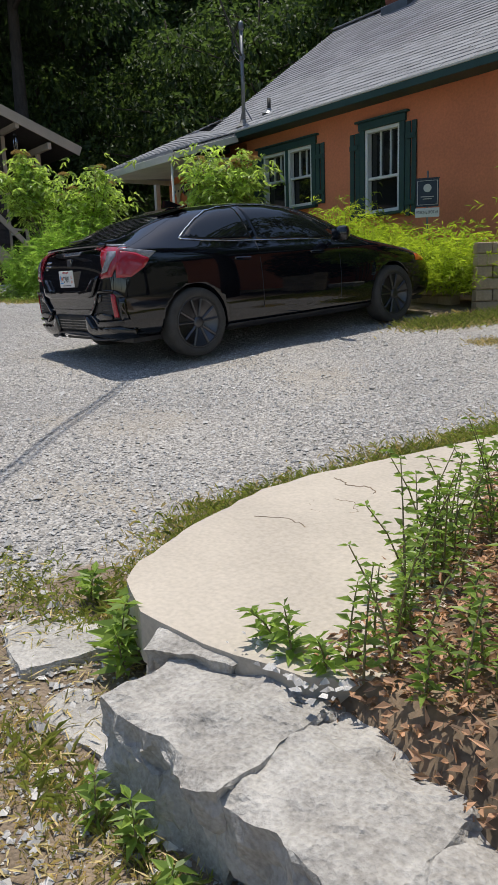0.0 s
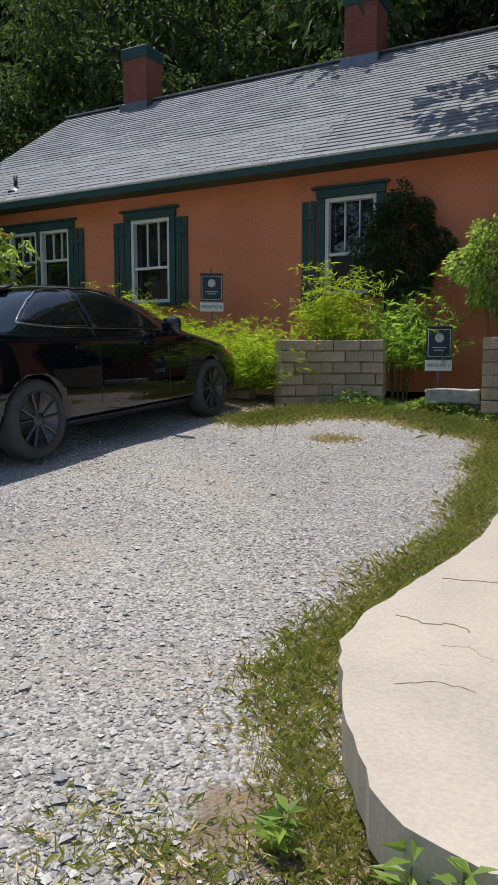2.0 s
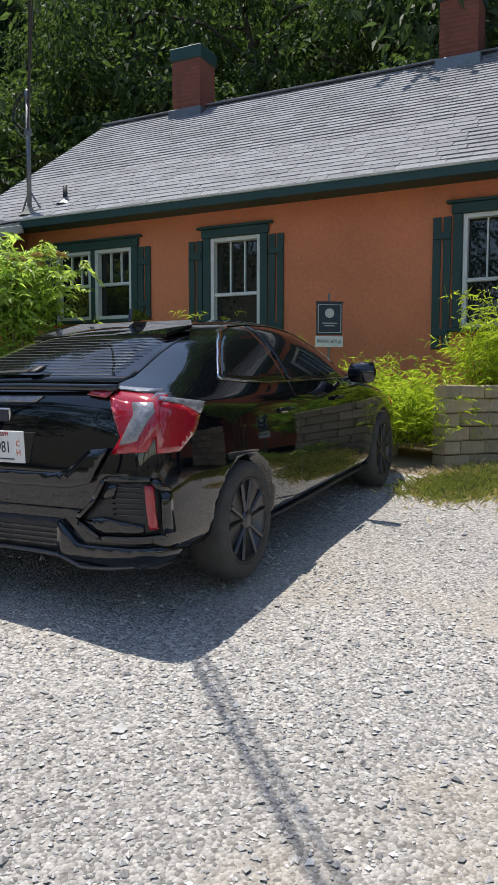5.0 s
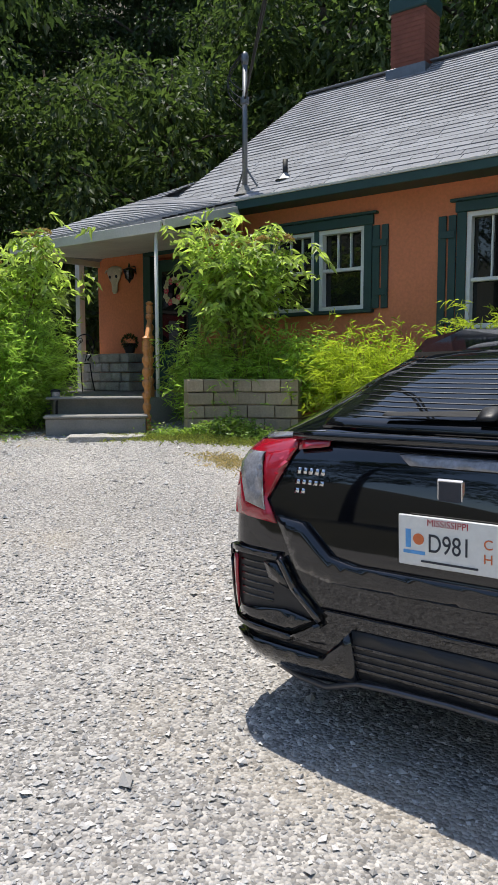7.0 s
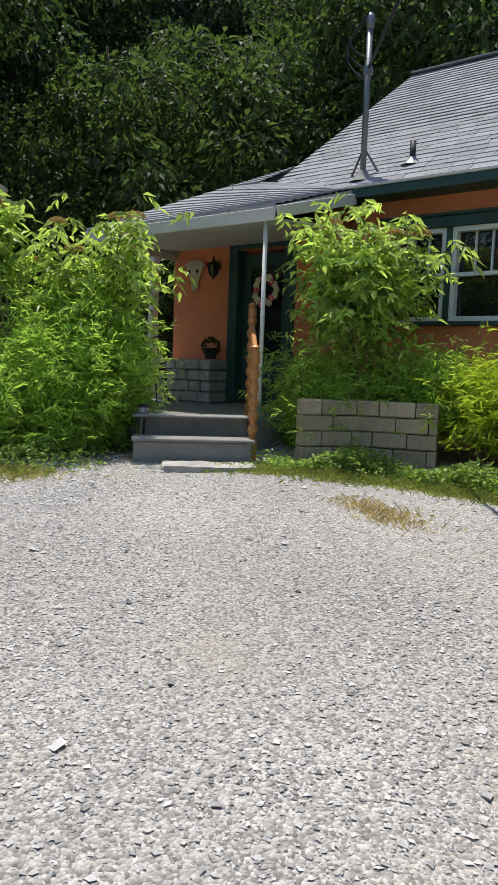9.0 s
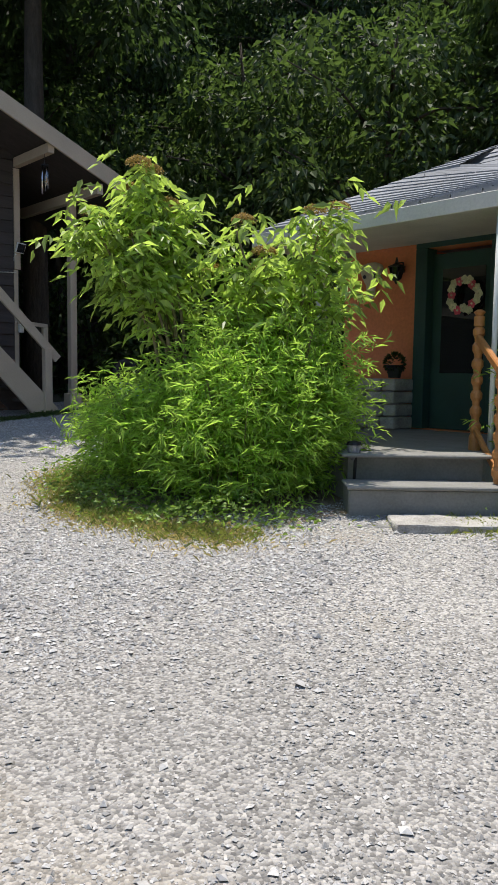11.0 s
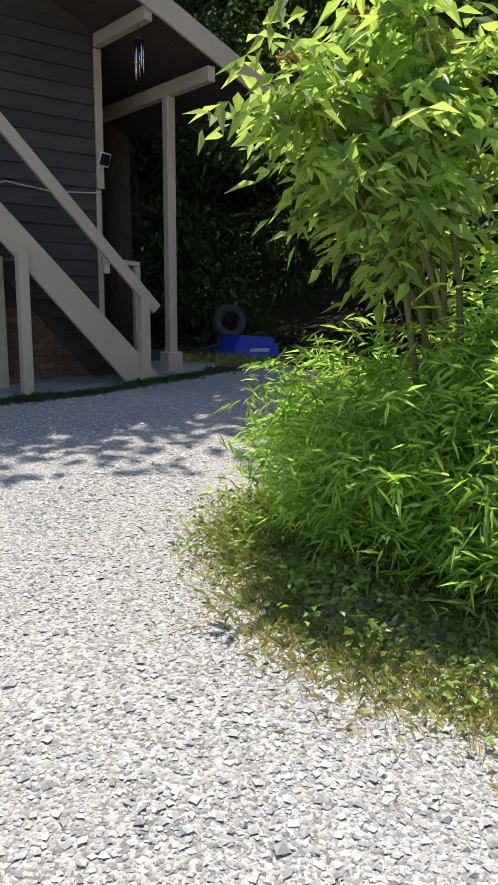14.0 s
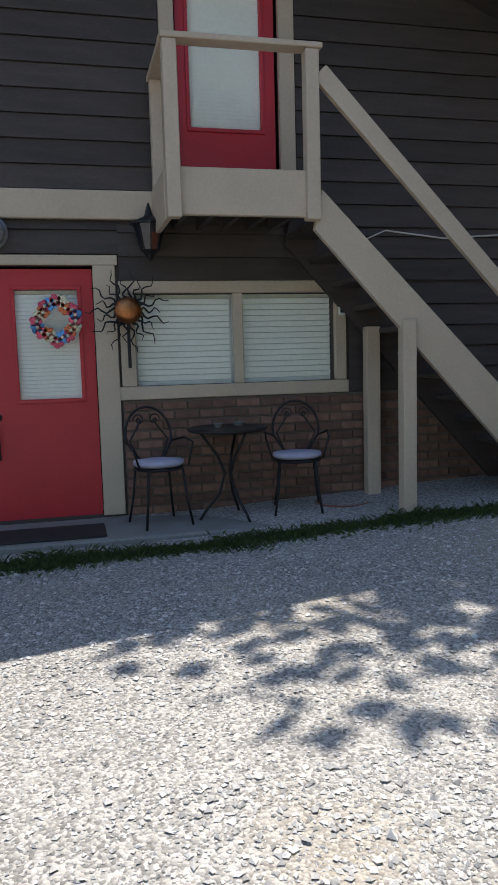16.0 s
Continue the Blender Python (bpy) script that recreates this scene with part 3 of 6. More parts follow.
# porch floor, steps turned half towards the yard
porch = thing("porch_floor", pose(0, 0, 0), "grey concrete porch floor and steps", "porch", kind="structure")
STEP = Matrix.Translation((-12.35, 7.12, 0)) @ Matrix.Rotation(radians(47), 4, "Z")
part("floor", poly([(-15.7, 9.39, 1.3), (-12.5, 9.39, 1.3), (-12.45, 7.2, 1.3), (-13.2, 6.45, 1.3), (-15.7, 7.5, 1.3)], (0, 0, 0.43)), M_STEP, porch)
for k, z in enumerate((1.53, 1.315)):
    part("step", box(-1.12, 0.0, -0.30 * (k + 1) - 0.02, 0.02 - 0.30 * k, 1.1, z, 0.012), M_STEP, porch, m=STEP)
part("nosing", box(-1.14, 0.02, -0.36, 0.0, 1.531, 1.56, 0.008), M_STEP, porch, m=STEP)
part("nosing", box(-1.14, 0.02, -0.03, 0.25, 1.731, 1.757, 0.008), M_STEP, porch, m=STEP)

# ---- the brown cabin ----
CX = -20.75
cabin = thing("cabin", pose(0, 0, 0), "two-storey dark brown board cabin with tan trim", "cabin")
CY0, CY1 = -6.0, 7.36
ridge_y = 2.6
rake = lambda y: 5.05 + 0.41 * (8.95 - y) if y > ridge_y else 5.05 + 0.41 * (8.95 - 2 * ridge_y + y)


def cabin_wall(z0, z1, openings, x0, x1):
    bm = wall_with_openings(CY0, CY1, z0, z1, -x1, -x0, openings)
    bm.transform(Matrix(((0, -1, 0, 0), (1, 0, 0, 0), (0, 0, 1, 0), (0, 0, 0, 1))))
    return bm


part("front_wall", cabin_wall(1.5, 5.9, [(4.36, 5.25, 4.2, 6.3), (1.95, 3.70, 1.62, 3.62), (3.98, 5.68, 2.66, 3.40)], CX - 0.2, CX), M_BOARD, cabin)
part("gable", poly([(CX - 0.2, CY1, 5.9), (CX - 0.2, CY0 + 4, 5.9), (CX - 0.2, ridge_y, rake(ridge_y) - 0.2)], (0.2, 0, 0)), M_BOARD, cabin)
part("end_wall", box(-28, CX - 0.2, CY1 - 0.2, CY1, 1.5, 5.6), M_BOARD, cabin)
part("end_wall", box(-28, CX - 0.2, CY0, CY0 + 0.2, 1.5, 5.6), M_BOARD, cabin)
part("rear_wall", box(-28.2, -28, CY0, CY1, 1.5, 5.6), M_BOARD, cabin)
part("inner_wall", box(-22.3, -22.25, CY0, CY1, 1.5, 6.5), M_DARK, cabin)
part("roof", poly([(-19.6, 8.95, 5.05), (-28.5, 8.95, 5.05), (-28.5, ridge_y, rake(ridge_y)), (-19.6, ridge_y, rake(ridge_y))], (0, 0, 0.12)), M_SHINGLE, cabin, "dark grey cabin roof")
part("roof", poly([(-19.6, -3.75, 5.05), (-28.5, -3.75, 5.05), (-28.5, ridge_y, rake(ridge_y)), (-19.6, ridge_y, rake(ridge_y))], (0, 0, 0.12)), M_SHINGLE, cabin)
# Sheet added below the deck; its dark colour paints the underside's shade.
part("soffit", poly([(-19.62, 8.93, 5.035), (-28.4, 8.93, 5.035), (-28.4, ridge_y, rake(ridge_y) - 0.02), (-19.62, ridge_y, rake(ridge_y) - 0.02)], (0, 0, -0.012)), M_BOARD, cabin, "dark sheet under the roof, shade put into its colour")
part("rake_board", beam((-19.58, 9.0, 5.06), (-19.58, ridge_y, rake(ridge_y) + 0.03), 0.04, 0.24), M_TAN, cabin, "tan rake board")
part("lookout", beam((CX - 1.5, 8.16, 5.15), (-19.62, 8.16, 5.15), 0.1, 0.16), M_TAN, cabin)
part("lookout", beam((CX, 7.34, 5.59), (-19.62, 7.34, 5.59), 0.1, 0.14), M_TAN, cabin)
cp = part("porch_post", box(-20.56, -20.44, 8.10, 8.22, 1.6, 5.07, 0.01), M_TAN, cabin, "tan square porch post")
part("plinth", box(-20.61, -20.39, 8.05, 8.27, 1.55, 2.0, 0.015), M_TAN, cp)
part("corner_board", box(CX + 0.003, CX + 0.03, 7.28, 7.38, 3.95, 5.5, 0.004), M_TAN, cabin)
part("corner_board", box(CX + 0.003, CX + 0.02, 7.27, 7.34, 2.1, 3.94, 0.004), M_TAN, cabin)
part("band_board", box(CX + 0.003, CX + 0.06, CY0, 4.16, 3.97, 4.19, 0.006), M_TAN, cabin, "tan band board")
slab_c = part("cabin_slab", box(CX, -19.95, CY0, 8.6, 1.3, 1.60, 0.015), M_STEP, cabin, "grey concrete walkway slab")

# window with blinds
win = part("window", box(CX - 0.13, CX - 0.12, 3.98, 5.68, 2.66, 3.40), G_HOUSE, cabin, "two-pane tan window with closed blinds")
win.data.materials[0] = M_BLIND
for r in ((3.86, 3.98, 2.66, 3.40), (5.68, 5.78, 2.66, 3.40), (3.86, 5.78, 3.402, 3.50), (3.84, 5.80, 2.55, 2.658), (4.79, 4.87, 2.66, 3.40)):
    part("trim", box(CX - 0.02, CX + 0.035, r[0], r[1], r[2], r[3], 0.006), M_TAN, win)


def blinds(y0, y1, z0, z1, parent, x, pitch=0.048):
    z = z0 + 0.01
    while z < z1 - 0.02:
        part("slat", beam((x, y0, z), (x, y1, z), 0.006, pitch * 0.92, 0, up=(0.35, 0, 1)), M_BLIND, parent)
        z += pitch


blinds(4.0, 4.78, 2.66, 3.40, win, CX - 0.085)
blinds(4.88, 5.67, 2.66, 3.40, win, CX - 0.085)


def red_door(y0, y1, z0, z1, g, name, label):
    d = part(name, wall_with_openings(y0, y1, z0, z1, -CX + 0.05, -CX + 0.09, [g]), M_RED, cabin, label)
    d.data.transform(Matrix(((0, -1, 0, 0), (1, 0, 0, 0), (0, 0, 1, 0), (0, 0, 0, 1))))
    for r in ((g[0] - 0.03, g[0], g[2], g[3]), (g[1], g[1] + 0.03, g[2], g[3]), (g[0] - 0.03, g[1] + 0.03, g[3], g[3] + 0.03), (g[0] - 0.03, g[1] + 0.03, g[2] - 0.03, g[2])):
        part("bead", box(CX - 0.052, CX - 0.035, r[0], r[1], r[2], r[3], 0.003), M_RED, d)
    part("blind_back", box(CX - 0.12, CX - 0.115, g[0], g[1], g[2], g[3]), M_BLIND, d)
    blinds(g[0], g[1], g[2], g[3], d, CX - 0.085, 0.032)
    return d


low = red_door(2.83, 3.66, 1.62, 3.6, (3.06, 3.54, 2.58, 3.44), "door", "red painted door with half-height blinds")
red_door(1.98, 2.82, 1.62, 3.6, (2.15, 2.63, 2.58, 3.44), "door", "red painted door leaf")
up_d = red_door(4.40, 5.21, 4.22, 6.28, (4.50, 5.09, 4.72, 6.1), "door", "red upper door with long blinds")
for r in ((3.665, 3.84, 1.62, 3.62), (1.8, 1.95, 1.62, 3.62), (1.78, 3.86, 3.622, 3.70)):
    part("door_trim", box(CX - 0.03, CX + 0.03, r[0], r[1], r[2], r[3], 0.005), M_TAN, cabin)
for r in ((4.26, 4.38, 4.2, 6.4), (5.23, 5.36, 4.2, 6.4)):
    part("door_trim", box(CX - 0.03, CX + 0.03, r[0], r[1], r[2], r[3], 0.005), M_TAN, cabin)
hd = part("handle", tube([(CX - 0.02, 2.885, 2.12), (CX + 0.02, 2.885, 2.15), (CX + 0.025, 2.885, 2.3), (CX - 0.02, 2.885, 2.36)], 0.011), M_IRON, low, "black grip handle")
part("lock", lathe([(0.03, 0), (0.03, 0.02), (0.02, 0.03)], 12, m=pose(CX - 0.045, 2.885, 2.45, 0, 90, 0)), M_IRON, low)

# outside stair with landing
stair = thing("outside_stair", pose(0, 0, 0), "tan painted timber stair with landing and rails", "stair")
SX0, SX1 = -20.7, -19.9
part("landing", box(SX0, SX1 - 0.06, 4.2, 5.24, 4.12, 4.17, 0.005), M_TAN, stair)
part("landing_fascia", box(SX1 - 0.055, SX1, 4.2, 5.24, 3.865, 4.19, 0.006), M_TAN, stair)
part("landing_fascia", box(SX0, SX1 - 0.06, 4.15, 4.195, 3.84, 4.19, 0.006), M_TAN, stair)
for k in range(5):
    part("joist", box(SX0, SX1 - 0.06, 4.3 + k * 0.2, 4.34 + k * 0.2, 3.9, 4.115), M_BOARD, stair)
for y in (4.205, 5.215):
    part("post", box(SX1 - 0.05, SX1 + 0.05, y - 0.05, y + 0.05, 3.84, 5.01, 0.006), M_TAN, stair)
part("post", box(SX0, SX0 + 0.09, 4.16, 4.25, 4.19, 5.01, 0.006), M_TAN, stair)
part("top_rail", box(SX1 - 0.08, SX1 + 0.06, 4.14, 5.29, 5.012, 5.052, 0.006), M_TAN, stair)
part("top_rail", box(SX0, SX1 - 0.082, 4.145, 4.27, 5.012, 5.052, 0.006), M_TAN, stair)
part("stringer", poly([(SX1, 5.29, 4.06), (SX1, 5.23, 3.78), (SX1, 7.24, 1.62), (SX1, 7.66, 1.62), (SX1, 7.66, 1.69)], (-0.05, 0, 0)), M_TAN, stair)
# Inner stringer's shade is painted: dark board colour in place of tan.
part("stringer", poly([(SX0 + 0.05, 5.29, 4.06), (SX0 + 0.05, 5.23, 3.78), (SX0 + 0.05, 7.24, 1.62), (SX0 + 0.05, 7.66, 1.62), (SX0 + 0.05, 7.66, 1.69)], (-0.05, 0, 0)), M_BOARD, stair)
n_tr = 12
for k in range(n_tr):
    u = (k + 0.6) / n_tr
    y, z = 5.29 + 2.3 * u, 4.06 - 2.34 * u - 0.08
    part("tread", box(SX0 + 0.055, SX1 - 0.055, y - 0.16, y + 0.1, z - 0.04, z, 0.004), M_BOARD, stair)
part("hand_rail", beam((SX1, 5.28, 4.87), (SX1, 7.56, 2.54), 0.05, 0.13), M_TAN, stair)
part("newel", box(SX1 - 0.05, SX1 + 0.05, 7.33, 7.45, 1.6, 2.70, 0.006), M_TAN, stair)
part("post", box(SX1 - 0.052, SX1 + 0.052, 5.90, 6.01, 1.6, 3.12, 0.006), M_TAN, stair)
part("post", box(SX0 + 0.05, SX0 + 0.15, 5.90, 6.02, 1.6, 3.1, 0.006), M_TAN, stair)
part("hand_rail", beam((SX0 + 0.1, 7.25, 3.12), (SX0 + 0.1, 7.76, 3.08), 0.05, 0.06), M_TAN, stair)
part("newel", box(SX0 + 0.06, SX0 + 0.14, 7.68, 7.76, 1.6, 3.05, 0.006), M_TAN, stair)


# ---- planters of concrete blocks ----
def planter(a, c, b, z0, z1, label):
    """Two straight runs of stacked blocks that meet in a hollow corner at c."""
    p = thing("block_planter", None, label, "planter", "block planters")
    rng = random.Random(3)
    rows = round((z1 - z0) / 0.145)
    h = (z1 - z0) / rows
    me = {}
    for s, e in ((a, c), (c, b)):
        s, e = Vector((*s, 0)), Vector((*e, 0))
        d = e - s
        ang = math.degrees(math.atan2(d.y, d.x))
        for r in range(rows):
            x = -0.0
            first = True
            while x < d.length - 0.03:
                w = (0.17 if (r % 2 and first) else 0.34) + rng.uniform(-0.03, 0.03)
                w = min(w, d.length - x)
                first = False
                key = max(0.1, round(w, 1))
                if key not in me:
                    bm = box(-0.5, 0.5, -0.09, 0.09, 0, h - 0.008, 0.012)
                    bmesh.ops.scale(bm, vec=(key, 1, 1), verts=bm.verts)
                    me[key] = to_mesh("block", bm, M_BLOCK)
                q = s + d.normalized() * (x + w / 2)
                o = part("block", me[key], None, p, m=pose(q.x, q.y, z0 + r * h, rng.uniform(-1, 1), rng.uniform(-1, 1), ang + rng.uniform(-1.5, 1.5)) @ Matrix.Diagonal(((w - 0.008) / key, 1 + rng.uniform(-0.1, 0.12), 1, 1)))
                x += w
    return p


planter((-11.87, 7.3), (-11.52, 7.85), (-10.80, 8.10), 1.36, 1.97, "low concrete block planter beside the porch steps")
planter((-5.78, 7.62), (-5.42, 8.12), (-4.62, 8.22), 1.05, 1.88, "low concrete block planter below a window")
planter((-9.7, 7.7), (-8.6, 7.95), (-6.3, 7.95), 1.1, 1.72, "low concrete block planter hidden by bamboo")
planter((-3.35, 7.9), (-3.0, 8.3), (-2.2, 8.3), 1.05, 1.88, "low concrete block planter at the house end")


# ---- signs ----
def parking_sign(x, y, z, words, group="parking signs"):
    g = gz(x, y)
    s = thing("parking_sign", pose(x, y, g, 0, 0, 36), "navy framed sign over white parking plate on post", "sign", group)
    z -= g
    part("post", tube([(0, 0.02, -0.1), (0, 0.02, z + 0.1)], 0.014), M_METAL, s, "thin grey post")
    part("panel", box(-0.155, 0.155, -0.012, 0.01, z - 0.38, z, 0.003), M_NAVY, s)
    fr = part("frame", box(-0.165, 0.165, -0.018, -0.0125, z - 0.012, z + 0.005), M_INK, s)
    for r in ((-0.14, -0.132), (0.132, 0.14)):
        part("border", box(r[0], r[1], -0.0155, -0.0125, z - 0.355, z - 0.03), M_BARS, fr)
    for r in ((z - 0.355, z - 0.349), (z - 0.036, z - 0.03)):
        part("border", box(-0.131, 0.131, -0.0155, -0.0125, r[0], r[1]), M_BARS, fr)
    part("emblem", lathe([(0.055, 0), (0.055, 0.003)], 20, m=pose(0, -0.0125, z - 0.13, 90, 0, 0)), M_BARS, s, "pale round emblem")
    for k, w in enumerate((0.09, 0.06)):
        part("print_bar", box(-w, w, -0.0155, -0.0125, z - 0.25 - k * 0.03, z - 0.24 - k * 0.03), M_BARS, s)
    part("plate", box(-0.165, 0.165, -0.012, 0.008, z - 0.52, z - 0.395, 0.003), M_PLATE, s, "white plate with black words")
    lettering("words", words, 0.06, M_INK, s, pose(0, -0.0135, z - 0.457, 90, 0, 0), width=0.29)


parking_sign(-7.27, 8.50, 2.83, "PARKING SPOT #2")
parking_sign(-4.02, 8.40, 2.02, "PARKING SPOT #1")


# ---- the parked car ----
from mathutils.bvhtree import BVHTree


def make_car():
    car = thing("car", pose(-6.82, 3.78, 0.835, 3.6, 0, 1.4), "glossy black five-door hatchback parked on gravel", "car")
    #   y, half width, floor, lower bulge, belt, roof, roof half width
    st = [(-0.835, 0.66, 0.38, 0.62, 0.67, 0.69, 0.50), (-0.825, 0.77, 0.30, 0.60, 0.71, 0.73, 0.56), (-0.775, 0.84, 0.26, 0.62, 0.95, 1.04, 0.61), (-0.69, 0.868, 0.24, 0.62, 1.03, 1.085, 0.63),
          (-0.50, 0.885, 0.24, 0.62, 1.035, 1.165, 0.61), (-0.2, 0.895, 0.22, 0.60, 1.015, 1.30, 0.585), (0.05, 0.90, 0.20, 0.60, 0.995, 1.37, 0.56), (0.5, 0.90, 0.18, 0.58, 0.975, 1.415, 0.575),
          (1.0, 0.895, 0.18, 0.56, 0.955, 1.44, 0.595), (1.5, 0.895, 0.18, 0.55, 0.94, 1.41, 0.59), (1.9, 0.895, 0.18, 0.55, 0.93, 1.29, 0.59), (2.2, 0.90, 0.18, 0.56, 0.925, 1.12, 0.61),
          (2.4, 0.90, 0.19, 0.58, 0.905, 0.985, 0.66), (2.7, 0.895, 0.20, 0.60, 0.86, 0.93, 0.62), (3.1, 0.875, 0.21, 0.58, 0.78, 0.86, 0.58), (3.4, 0.81, 0.22, 0.52, 0.68, 0.76, 0.52), (3.56, 0.70, 0.25, 0.48, 0.60, 0.66, 0.45), (3.62, 0.55, 0.32, 0.46, 0.52, 0.54, 0.35)]
    bm = bmesh.new()
    rows = []
    for y, w, f, lo, be, ro, rw in st:
        half = [(0, f), (w * 0.75, f), (w * 0.965, f + 0.05), (w * 0.985, (f + lo) / 2), (w, lo), (w * 0.985, lo + (be - lo) * 0.55), (w * 0.965, be - 0.04), (w * 0.93, be),
                (w * 0.93 + (rw - w * 0.93) * 0.45, be + (ro - be) * 0.45), (rw, ro - min(0.075, (ro - be) * 0.3)), (rw * 0.62, ro - (ro - be) * 0.035), (0, ro)]
        ring = half + [(-x, z) for x, z in half[-2:0:-1]]
        rows.append([bm.verts.new((x, y, z)) for x, z in ring])
    n = len(rows[0])
    for a, b in zip(rows, rows[1:]):
        for k in range(n):
            bm.faces.new((a[k], b[k], b[(k + 1) % n], a[(k + 1) % n]))
    bm.faces.new(rows[0])
    bm.faces.new(rows[-1][::-1])
    bmesh.ops.recalc_face_normals(bm, faces=bm.faces)
    body = part("body", bm, M_PAINT, None)
    cut = bmesh.new()
    for y in (0.0, 2.70):
        for s in (-1, 1):
            lathe([(0.36, 0), (0.36, 0.5)], 40, cut, pose(0.62 * s, y, 0.318, 0, 90 * s, 0))
    cutter = part("cutter", cut, M_PLASTIC)
    sub = body.modifiers.new("sub", "SUBSURF")
    sub.levels = sub.render_levels = 3
    bo = body.modifiers.new("wells", "BOOLEAN")
    bo.operation, bo.object, bo.solver = "DIFFERENCE", cutter, "EXACT"
    bpy.context.view_layer.update()
    me = bpy.data.meshes.new_from_object(body.evaluated_get(bpy.context.evaluated_depsgraph_get()))
    body.modifiers.clear()
    body.data = me
    me.polygons.foreach_set("use_smooth", [True] * len(me.polygons))
    bpy.data.objects.remove(cutter)
    if len(me.materials) < 2:
        me.materials.append(M_PLASTIC)
    else:
        me.materials[0], me.materials[1] = M_PAINT, M_PLASTIC
    body.parent = car
    tree = BVHTree.FromPolygons([v.co.copy() for v in me.vertices], [p.vertices[:] for p in me.polygons])

    def skin(name, outline, axis, material, lift=0.004, parent=body, side=1, cuts=3, label="", depth=0.012):
        """A panel cut to an outline and laid onto the body from the side ('x'), the back ('y') or above ('z')."""
        b = bmesh.new()
        f = b.faces.new([b.verts.new((u, v, 0)) for u, v in outline])
        bmesh.ops.triangulate(b, faces=[f])
        for _ in range(cuts):
            bmesh.ops.subdivide_edges(b, edges=[e for e in b.edges if e.calc_length() > 0.05], cuts=1)
            bmesh.ops.triangulate(b, faces=[q for q in b.faces if len(q.verts) > 3])
        for v in b.verts:
            u, w = v.co.x, v.co.y
            if axis == "x":
                o, d = Vector((2 * side, u, w)), Vector((-side, 0, 0))
            elif axis == "y":
                o, d = Vector((u, -3, w)), Vector((0, 1, 0))
            else:
                o, d = Vector((u, w, 3)), Vector((0, 0, -1))
            hit, nor, _, _ = tree.ray_cast(o, d)
            if hit is None:
                hit, nor, _, _ = tree.find_nearest(o + d * (1.2 if axis == "x" else 2.2 if axis == "y" else 2.0))
            nor = -nor if nor.dot(d) > 0 else nor
            v.co = hit + nor * lift
        g = bmesh.ops.extrude_face_region(b, geom=b.faces[:])
        for v in [q for q in g["geom"] if isinstance(q, bmesh.types.BMVert)]:
            v.co += (Vector((side, 0, 0)) if axis == "x" else Vector((0, -1, 0)) if axis == "y" else Vector((0, 0, 1))) * -depth
        bmesh.ops.recalc_face_normals(b, faces=b.faces)
        return part(name, b, material, parent, label, True)

    for s in (1, -1):
        rear = [(-0.02, 1.082), (0.2, 1.056), (0.42, 1.04), (0.77, 1.028), (0.75, 1.362), (0.6, 1.35), (0.44, 1.318), (0.26, 1.252), (0.1, 1.165)]
        front = [(0.83, 1.025), (1.97, 0.985), (1.88, 1.07), (1.74, 1.165), (1.58, 1.245), (1.38, 1.31), (1.14, 1.35), (0.81, 1.362)]
        skin("rear_window", rear, "x", G_CAR, side=s, label="tinted side window")
        skin("front_window", front, "x", G_CAR, side=s, label="tinted side window")
        top = [(-0.06, 1.088), (0.08, 1.175), (0.24, 1.262), (0.42, 1.335), (0.6, 1.368), (0.8, 1.38), (1.14, 1.369), (1.39, 1.328), (1.59, 1.264), (1.76, 1.183), (1.92, 1.085)]
        band = top + [(y + 0.007, z - 0.009) for y, z in top[::-1]]
        skin("window_trim", band, "x", M_CHROME, 0.006, side=s, label="chrome window line")
        skin("belt_trim", [(-0.05, 1.074), (0.2, 1.046), (0.5, 1.024), (1.95, 0.972), (1.95, 0.979), (0.5, 1.032), (0.2, 1.055), (-0.05, 1.084)], "x", M_CHROME, 0.006, side=s)
        skin("door_seam", [(0.795, 0.3), (0.803, 0.3), (0.803, 1.02), (0.795, 1.02)], "x", M_PLASTIC, 0.001, side=s)
        skin("door_seam", [(1.86, 0.3), (1.868, 0.3), (1.885, 0.96), (1.877, 0.96)], "x", M_PLASTIC, 0.001, side=s)
        skin("sill", [(0.36, 0.21), (2.34, 0.21), (2.34, 0.27), (0.36, 0.27)], "x", M_PLASTIC, 0.02, side=s, depth=0.03)
        for y in (0.48, 1.45):
            part("door_handle", beam((0.888 * s, y, 0.865), (0.888 * s, y + 0.2, 0.855), 0.022, 0.028, 0.008), M_PAINT, body)
        # tail lamp: a red bracket round a clear heart, with a thin arm on the hatch and a clear rim on the flank
        lamp = skin("tail_lamp", [(0.62 * s, 0.785), (0.79 * s, 0.80), (0.825 * s, 0.90), (0.80 * s, 1.03), (0.60 * s, 1.062), (0.575 * s, 1.03), (0.69 * s, 1.005), (0.705 * s, 0.965), (0.665 * s, 0.86)][::s], "y", M_LAMPRED, 0.012, label="red and clear wraparound tail lamp")
        skin("clear_lens", [(0.665 * s, 0.825), (0.75 * s, 0.845), (0.80 * s, 0.965), (0.78 * s, 1.0), (0.70 * s, 1.005), (0.72 * s, 0.955)][::s], "y", M_LAMPCLEAR, 0.020, lamp)
        skin("clear_rim", [(0.50 * s, 1.066), (0.80 * s, 1.034), (0.80 * s, 1.050), (0.50 * s, 1.078)][::s], "y", M_LAMPCLEAR, 0.016, lamp)
        skin("red_lens", [(0.45 * s, 1.038), (0.56 * s, 1.024), (0.585 * s, 1.056), (0.46 * s, 1.066)][::s], "y", M_LAMPRED, 0.016, lamp)
